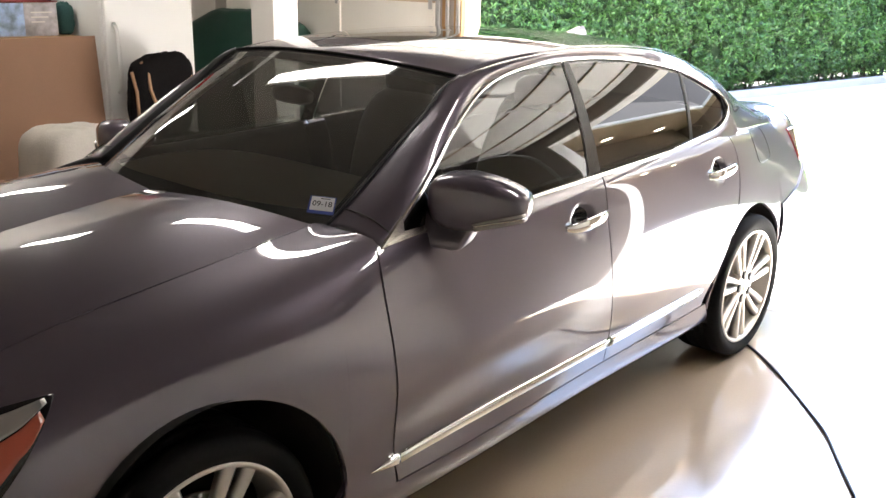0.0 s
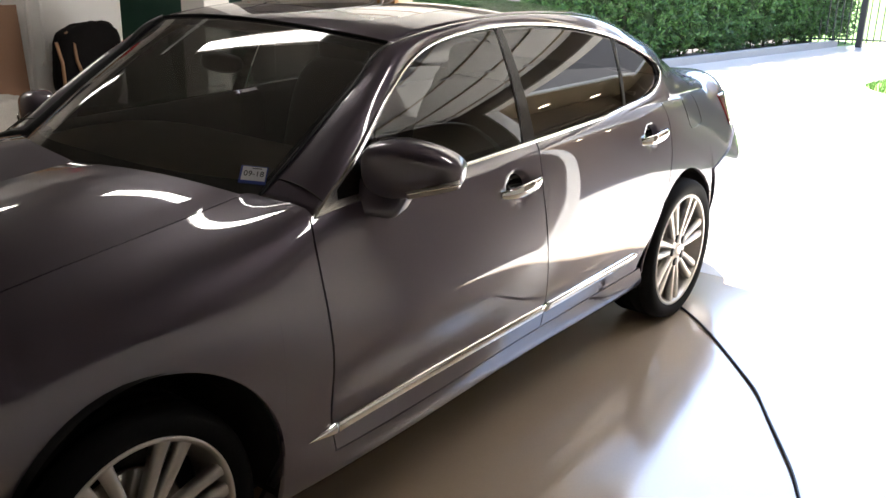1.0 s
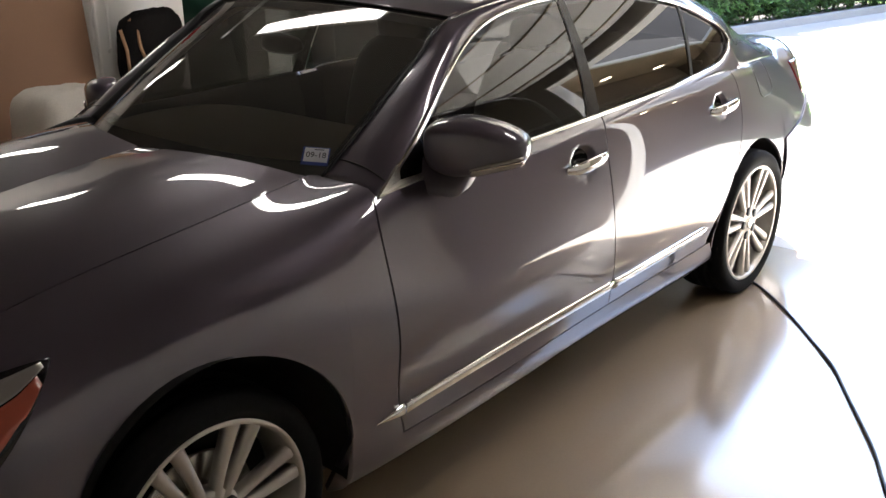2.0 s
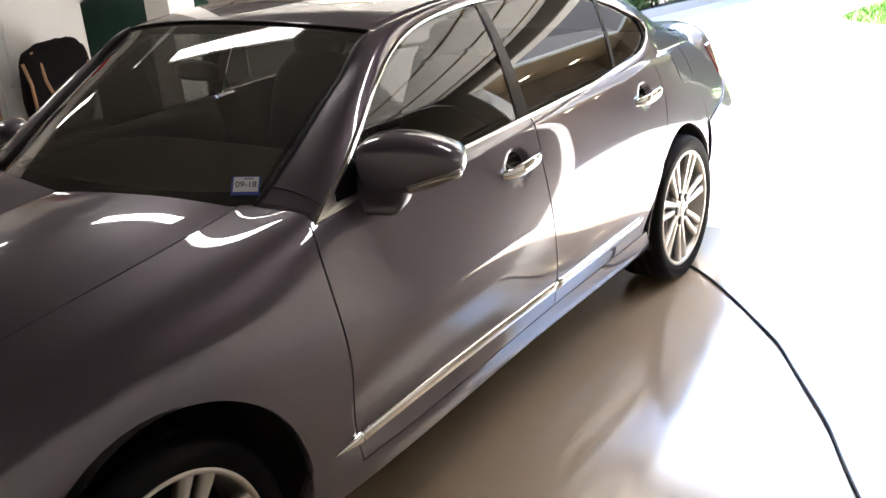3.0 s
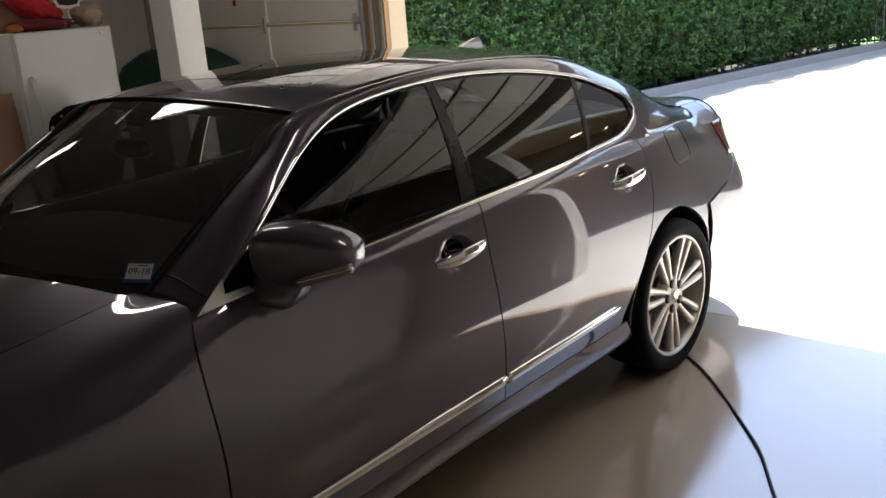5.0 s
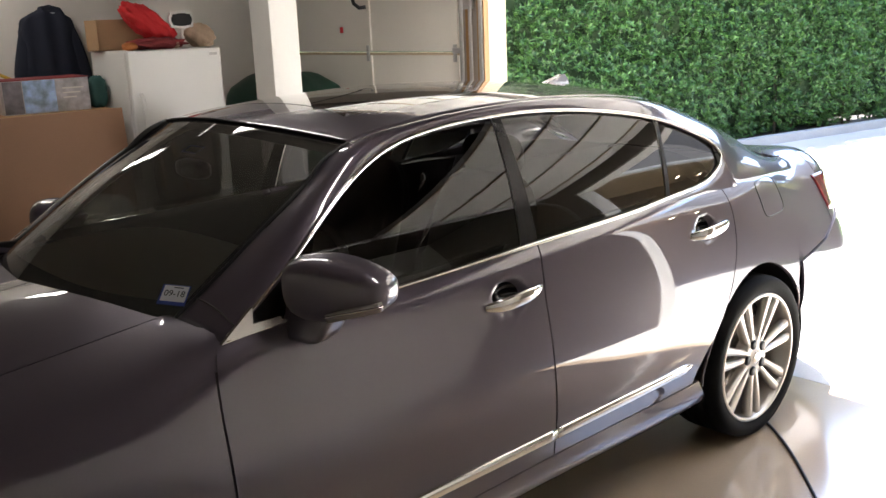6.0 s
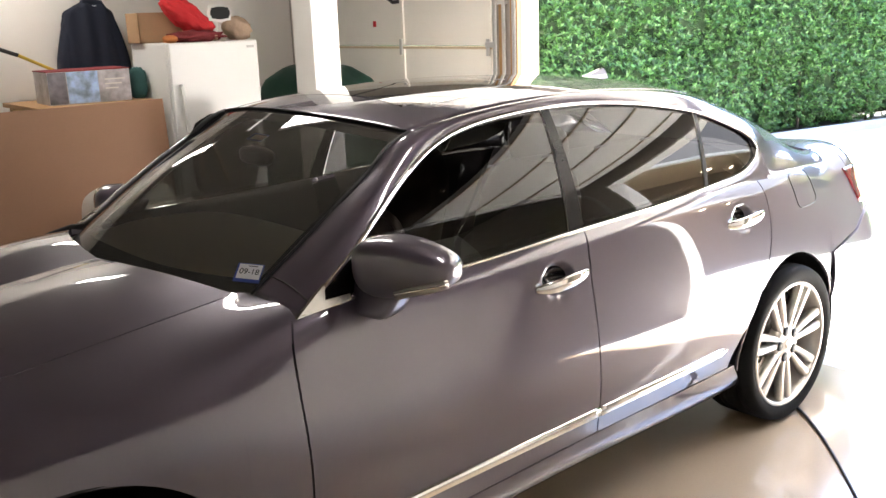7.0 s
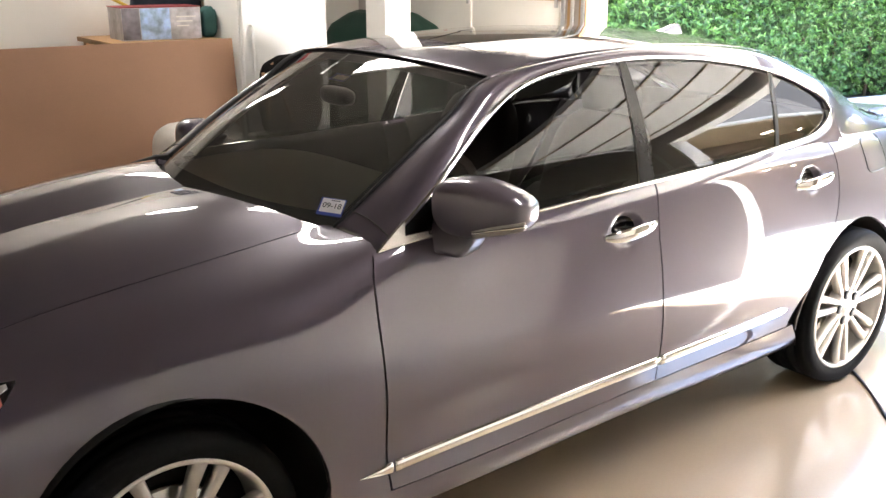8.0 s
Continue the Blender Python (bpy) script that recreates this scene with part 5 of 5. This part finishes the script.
for v in tp.verts:
    s = (v.co.z + 0.70) / 1.40
    k = 1 - 0.30 * smooth(0.88, 1.0, s)
    v.co.x, v.co.y = v.co.x * k, v.co.y * k
    v.co.x *= 1.12 - 0.25 * s
    v.co.y *= 1.08 - 0.22 * s
    v.co.x += 0.012 * math.sin(v.co.y * 22 + v.co.z * 5) * (1 - s)
    v.co.z = max(v.co.z, -0.695)
tagged(part("grill_cover", move(tp, Matrix.Translation((3.93, 5.13, 0.70)) @ Matrix.Rotation(radians(8), 4, "Z")), TARP, None, "", True), "dark green fabric cover over a grill", "cover")
ch = thing("chair", "chair with a black coat with tan edging over its back", "chair", 2.75, 4.62, 0)
for x in (2.52, 2.94):
    for y in (4.42, 4.80):
        wpart("leg", box(x, x + 0.035, y, y + 0.035, 0, 0.46), BLACK, ch)
wpart("seat", box(2.50, 2.99, 4.38, 4.86, 0.45, 0.50, 0.01), BLACK, ch)
ctb = blob(0.262, 0.07, 0.31, 5.0, 52, 36, 0.05, 11, 3)
for v in ctb.verts:
    v.co.z += 0.02 * math.sin(v.co.x * 9 + 0.8) * max(0.0, v.co.z / 0.31)
wpart("coat", move(ctb, Matrix.Translation((2.745, 4.68, 0.80)) @ Matrix.Rotation(radians(6), 4, "X")), material("black_coat", (0.009, 0.008, 0.008), 0.85, spec=0.08, grain=0.2, bump=0.3), ch, "black coat over the chair back", True)
for pts in ([(2.55, 4.61, 1.07), (2.60, 4.60, 0.98), (2.61, 4.595, 0.86), (2.66, 4.595, 0.72), (2.70, 4.60, 0.60)], [(2.48, 4.63, 1.0), (2.50, 4.605, 0.85), (2.50, 4.60, 0.65)], [(2.72, 4.625, 1.10), (2.77, 4.612, 1.075), (2.83, 4.62, 1.10)], [(2.97, 4.63, 1.06), (2.985, 4.62, 1.0), (2.97, 4.615, 0.9)]):
    vv, ff = sweep(pts, 0, 8, False, (0.014, 0.010, (0, 1, 0)))
    world_parent(mesh_object("edging", vv, ff, TAN, None, True, "tan edging"), ch)
pc = blob(0.27, 0.22, 0.36, 6.5, 64, 44, 0.035, 13, 2.4)
for v in pc.verts:
    v.co.z = max(v.co.z, -0.359)
    v.co.x += 0.06 * v.co.z / 0.44 + 0.007 * math.sin(v.co.z * 14 + v.co.y * 31)
    v.co.y += 0.010 * math.sin(v.co.x * 26 + v.co.z * 7) * (0.5 - v.co.z)
tagged(part("covered_box", move(pc, Matrix.Translation((1.74, 4.26, 0.36)) @ Matrix.Rotation(radians(14), 4, "Z")), CLOTH, None, "", True), "pale dustsheet draped over a box", "cover")
# cable across the floor
CAB = [(3.45, 0.75), (3.25, 0.30), (3.10, 0.02), (2.85, -0.25), (2.57, -0.495), (2.40, -0.63), (2.21, -0.745), (1.92, -0.92), (1.72, -1.02), (1.30, -1.24), (0.70, -1.62), (0.10, -2.1), (-0.4, -2.9)]
fx, fy = spline([(i, p[0]) for i, p in enumerate(CAB)]), spline([(i, p[1]) for i, p in enumerate(CAB)])
vv, ff = sweep([(fx(k), fy(k), 0.0062 + 0.0012 * math.sin(k * 3)) for k in lin(0, len(CAB) - 1, 120)], 0.0062, 8)
tagged(mesh_object("cable", vv, ff, CABLE), "black power cable lying on the floor", "cable")


# ---- outside ----
def hedge_y(x):
    return 5.62 - (x - 5.0) * 0.176


HEDGE_H = 5.0
hedge = thing("hedge", "tall clipped dense green hedge along the driveway", "hedge", 11.5, 5.0, 0)
rng = np.random.default_rng(4)


def leaves(n, z0, z1, size, x0=4.7, x1=19.2, each=6):
    """Shoots of five or six leaves each, spread over the hedge's uneven face."""
    x = rng.uniform(x0, x1, n)
    z = z0 + (z1 - z0) * rng.uniform(0, 1, n)
    lump = np.array([noise.fractal(Vector((a * 0.9, b * 0.9, 3.1)), 1.0, 2.0, 4) for a, b in zip(x, z)])
    fine = np.array([noise.noise(Vector((a * 4.2, b * 4.2, 8.4))) for a, b in zip(x, z)])
    depth = np.abs(rng.normal(0, 0.13, n)) + 0.10 * np.maximum(0, -fine)
    y = 5.62 - (x - 5.0) * 0.176 + depth - 0.16 * lump + 0.10 + np.where(z < 0.4, (0.4 - z) * 0.35, 0)
    keep = (fine > -0.34 + 0.25 * rng.uniform(-1, 1, n)) & ~((z < 0.40) & (rng.uniform(0, 1, n) > 0.90 + z - 0.05 * np.maximum(x - 13, 0)))
    x, y, z = x[keep], y[keep], z[keep]
    n = len(x)
    shoot = np.stack([rng.normal(-0.05, 0.35, n), rng.normal(-0.75, 0.25, n), rng.normal(0.55, 0.35, n)], 1)
    shoot /= np.linalg.norm(shoot, axis=1, keepdims=True)
    side = np.cross(shoot, rng.normal(0, 1, (n, 3)))
    side /= np.linalg.norm(side, axis=1, keepdims=True)
    other = np.cross(shoot, side)
    c = np.stack([x, y, z], 1)
    out = []
    for k in range(each):
        g = 2 * math.pi * k / each + rng.uniform(-0.5, 0.5, n)
        spread = rng.uniform(0.55, 1.25, n)[:, None]
        ray = side * np.cos(g)[:, None] + other * np.sin(g)[:, None]
        t = ray * np.sin(spread) + shoot * np.cos(spread)
        b = np.cross(shoot, ray)
        up = np.cross(t, b)
        s = size * rng.uniform(0.7, 1.3, n)[:, None]
        root = c + shoot * (rng.uniform(-0.03, 0.03, n)[:, None])
        mid = root + t * s
        out.append(np.stack([root, mid + b * s * 0.46 + up * s * 0.12, root + t * s * 2 - up * s * 0.16, mid - b * s * 0.46 + up * s * 0.12], 1))
    pts = np.concatenate(out, 0).reshape(-1, 3)
    return pts, n * each


pts1, n1 = leaves(27000, 0.07, 3.4, 0.029)
pts2, n2 = leaves(3000, 3.3, HEDGE_H, 0.045)
pts = np.concatenate([pts1, pts2])
fol = mesh_object("foliage", pts, [(4 * i, 4 * i + 1, 4 * i + 2) if k == 0 else (4 * i, 4 * i + 2, 4 * i + 3) for i in range(n1 + n2) for k in (0, 1)], LEAF, None, False, "small glossy green leaves")
tagged(world_parent(fol, hedge), kind="stuff")
# dark sheet behind the leaves, coloured as the shade in the hedge's depth
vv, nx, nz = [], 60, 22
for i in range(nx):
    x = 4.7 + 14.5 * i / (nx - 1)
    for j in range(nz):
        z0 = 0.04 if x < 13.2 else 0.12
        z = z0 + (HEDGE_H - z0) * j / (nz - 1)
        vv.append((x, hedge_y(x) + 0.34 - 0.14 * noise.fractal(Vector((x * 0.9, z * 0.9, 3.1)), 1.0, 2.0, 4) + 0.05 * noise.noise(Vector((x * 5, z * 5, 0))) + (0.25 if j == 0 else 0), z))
world_parent(mesh_object("inner_foliage", vv, grid_faces(nx, nz), material("hedge_shade", (0.018, 0.040, 0.010), 0.9, grain=0.5, scale=25, bump=0.6), None, True, "dark sheet painted as the shade behind the leaves"), hedge)
vv, ff = [], []
for k in range(38):
    x = 4.9 + 14.1 * k / 37 + 0.17 * math.sin(k * 5.1)
    y = hedge_y(x) + 0.38 + 0.08 * math.cos(k * 3.3)
    sv, sf = sweep([(x, y, 0.0), (x + 0.02, y + 0.01, 0.4), (x + 0.05 * math.sin(k), y, 0.9)], 0.018 + 0.008 * math.sin(k * 1.7) ** 2, 6)
    ob = mesh_object("stem", sv, sf, TWIG, None, True)
    world_parent(ob, hedge)

strip_pts = [4.6 + 13.0 * i / 26 for i in range(27)]
def ribbon(o0, o1, z0, z1, name, mat, label, cat):
    vv = []
    for x in strip_pts:
        y = hedge_y(x)
        vv += [(x, y + o0, z0), (x, y + o0, z1), (x, y + o1, z1), (x, y + o1, z0)]
    ff = []
    for i in range(len(strip_pts) - 1):
        for k in range(3):
            ff.append((4 * i + k, 4 * i + k + 1, 4 * i + 5 + k, 4 * i + 4 + k))
    ff += [(0, 1, 2, 3), tuple(4 * (len(strip_pts) - 1) + k for k in (3, 2, 1, 0))]
    return tagged(mesh_object(name, vv, ff, mat, None, False), label, cat, kind="structure")
ribbon(-0.16, -0.02, -0.05, 0.11, "kerb", KERB, "grey concrete kerb below the hedge", "kerb")
ribbon(-0.018, 1.3, -0.05, 0.06, "planting_bed", SOIL, "dark soil bed under the hedge", "soil")

# lawn blades beside the driveway
def blades(n, inside, size):
    out = []
    while len(out) < n:
        x, y = rng.uniform(10.3, 19), rng.uniform(-5, 1.6)
        if inside(x, y):
            out.append((x, y))
    p = np.array(out)
    g = rng.uniform(0, 2 * math.pi, n)
    hgt = size * rng.uniform(0.6, 1.3, n)
    w = 0.008
    dx, dy = np.cos(g) * w, np.sin(g) * w
    lx, ly = rng.normal(0, 0.02, n), rng.normal(0, 0.02, n)
    z = np.full(n, -0.03)
    a = np.stack([p[:, 0] - dx, p[:, 1] - dy, z], 1)
    b = np.stack([p[:, 0] + dx, p[:, 1] + dy, z], 1)
    c = np.stack([p[:, 0] + lx, p[:, 1] + ly, z + hgt], 1)
    return np.stack([a, b, c], 1).reshape(-1, 3)
def lawn_side(x, y):
    if x > 12.75:
        return y < 1.5 - max(0, x - 13.0) * 0.14 - 0.03
    if y < 0.35:
        return x > 11.6 - 0.15 + (0.0 if y > -0.5 else -0.6)
    return math.hypot(x - 12.75, y - 0.35) < 1.12
pts = blades(26000, lawn_side, 0.075)
tagged(mesh_object("lawn_grass", pts, [(3 * i, 3 * i + 1, 3 * i + 2) for i in range(len(pts) // 3)], BLADE, None, False), "bright green mown grass beside the driveway", "grass", kind="stuff")

# iron fence and gate across the drive's far end
fence = thing("iron_fence", "black iron picket fence with a gate post", "fence", 17.8, 2.9, 0)
def picket(x, y, z0, z1, r, parent, name):
    return wpart(name, box(x - r, x + r, y - r, y + r, z0, z1), IRON, parent)
picket(17.85, 2.92, 0, 2.2, 0.055, fence, "gate_post")
for i in range(9):
    picket(17.85 - 0.075 * (i + 1), 2.92 + 0.105 * (i + 1), 0.05, 1.75, 0.010, fence, "picket")
for i in range(34):
    picket(17.87 + 0.028 * (i + 1), 2.92 - 0.115 * (i + 1), 0.06, 1.85, 0.010, fence, "picket")
for z in (0.14, 0.95, 1.72):
    vv, ff = sweep([(17.85, 2.92, z), (18.85, -1.1, z)], 0.018, 6)
    world_parent(mesh_object("rail", vv, ff, IRON, None, False), fence)
    vv, ff = sweep([(17.85, 2.92, z), (17.1, 3.97, z)], 0.018, 6)
    world_parent(mesh_object("rail", vv, ff, IRON, None, False), fence)

# the house's wing beside the driveway, mirrored in the car's side; its second block, roofs and the far trees are added
# to darken the reflections
wing = thing("house_wing", "tan brick house wing with a deep soffit, extended out of view to darken reflections", "house", 11, -6, 0)
wpart("wall", box(5.6, 12.4, -9.0, -4.75, 0, 3.52), BRICK, wing)
# second block, added out of view to darken what the car's tail mirrors
wpart("wall", box(13.0, 19, -16.0, -2.2, 0, 3.52), BRICK, wing)
wpart("soffit", box(5.3, 12.1, -9.3, -3.4, 3.52, 3.6, 0.01), SOFFIT, wing, "tan soffit")
wpart("soffit", box(12.1, 19.3, -16.3, -0.8, 3.52, 3.6, 0.01), SOFFIT, wing, "tan soffit")
wpart("gutter", box(5.3, 12.1, -3.4, -3.3, 3.52, 3.63, 0.02), WHITE, wing, "white gutter")
wpart("gutter", box(12.0, 12.1, -3.3, -0.8, 3.52, 3.63, 0.02), WHITE, wing, "white gutter")
for x, y in ((9.8, -4.3), (11.5, -4.45)):
    vv, ff = revolve([(0.0, 0.0), (0.07, 0.0), (0.085, 0.006), (0.095, 0.012)], 20)
    world_parent(mesh_object("porch_lamp", [(x + a, y + c, 3.508 + b) for a, b, c in vv], ff, PORCHLAMP, None, True, "lit recessed porch lamp"), wing)
SHINGLE = material("roof_shingle", (0.085, 0.082, 0.085), 0.9, grain=0.25, scale=20, bump=0.3)


def gable(x0, x1, y0, y1, z0, z1, along):
    """A pitched roof over a rectangle, its ridge along x or y."""
    bm = bmesh.new()
    if along == "x":
        rows = [[(x, y0, z0), (x, y1, z0), (x, (y0 + y1) / 2, z1)] for x in (x0, x1)]
    else:
        rows = [[(x0, y, z0), (x1, y, z0), ((x0 + x1) / 2, y, z1)] for y in (y0, y1)]
    a, b = [[bm.verts.new(c) for c in r] for r in rows]
    for i in range(3):
        bm.faces.new((a[i], a[(i + 1) % 3], b[(i + 1) % 3], b[i]))
    bm.faces.new(a)
    bm.faces.new(b[::-1])
    bmesh.ops.recalc_face_normals(bm, faces=bm.faces[:])
    return bm


# unseen roofs, raised to keep bright sky out of the car's reflections
wpart("roof", gable(5.2, 14.0, -9.4, -3.3, 3.605, 7.4, "x"), SHINGLE, wing, "dark shingle roof, added out of view to hide sky from reflections")
wpart("roof", gable(12.0, 19.4, -16.4, -0.7, 3.61, 7.8, "y"), SHINGLE, wing, "dark shingle roof, added out of view to hide sky from reflections")


def far_trees():
    """A distant belt of trees, added to darken the car's reflections: trunks and crowns of leaf clumps."""
    t = thing("tree_belt", "distant belt of dark green trees, added to darken the car's reflections", "trees", 46, -6, 0, kind="stuff")
    vv, ff = [], []
    n = 20000
    cx = rng.uniform(-34, 14, 26)
    k = rng.integers(0, 26, n)
    g, r = rng.uniform(0, 2 * math.pi, n), rng.uniform(0, 1, n) ** 0.5
    el = rng.normal(0, 0.9, n)
    y = cx[k] + 2.8 * r * np.cos(g)
    x = 47 + 1.7 * r * np.sin(g) + (k % 3)
    z = np.clip(5.8 + 0.45 * (k % 5) + 5.2 * np.sqrt(np.maximum(1 - r * r, 0)) * np.sin(el), 0.4, 14)
    c = np.stack([x, y, z], 1)
    a = rng.normal(0, 0.62, (n, 3))
    b = rng.normal(0, 0.62, (n, 3))
    pts = np.stack([c - a, c + b, c + a, c - b], 1).reshape(-1, 3)
    world_parent(mesh_object("crown", pts, [(4 * i, 4 * i + 1, 4 * i + 2, 4 * i + 3) for i in range(n)], FARLEAF, None, False), t)
    for i in range(26):
        sv, sf = sweep([(47 + (i % 3), cx[i], -0.03), (47 + (i % 3), cx[i] + 0.1, 2.0), (47.1 + (i % 3), cx[i], 5.0)], 0.16, 7)
        world_parent(mesh_object("trunk", sv, sf, TWIG, None, True), t)


far_trees()
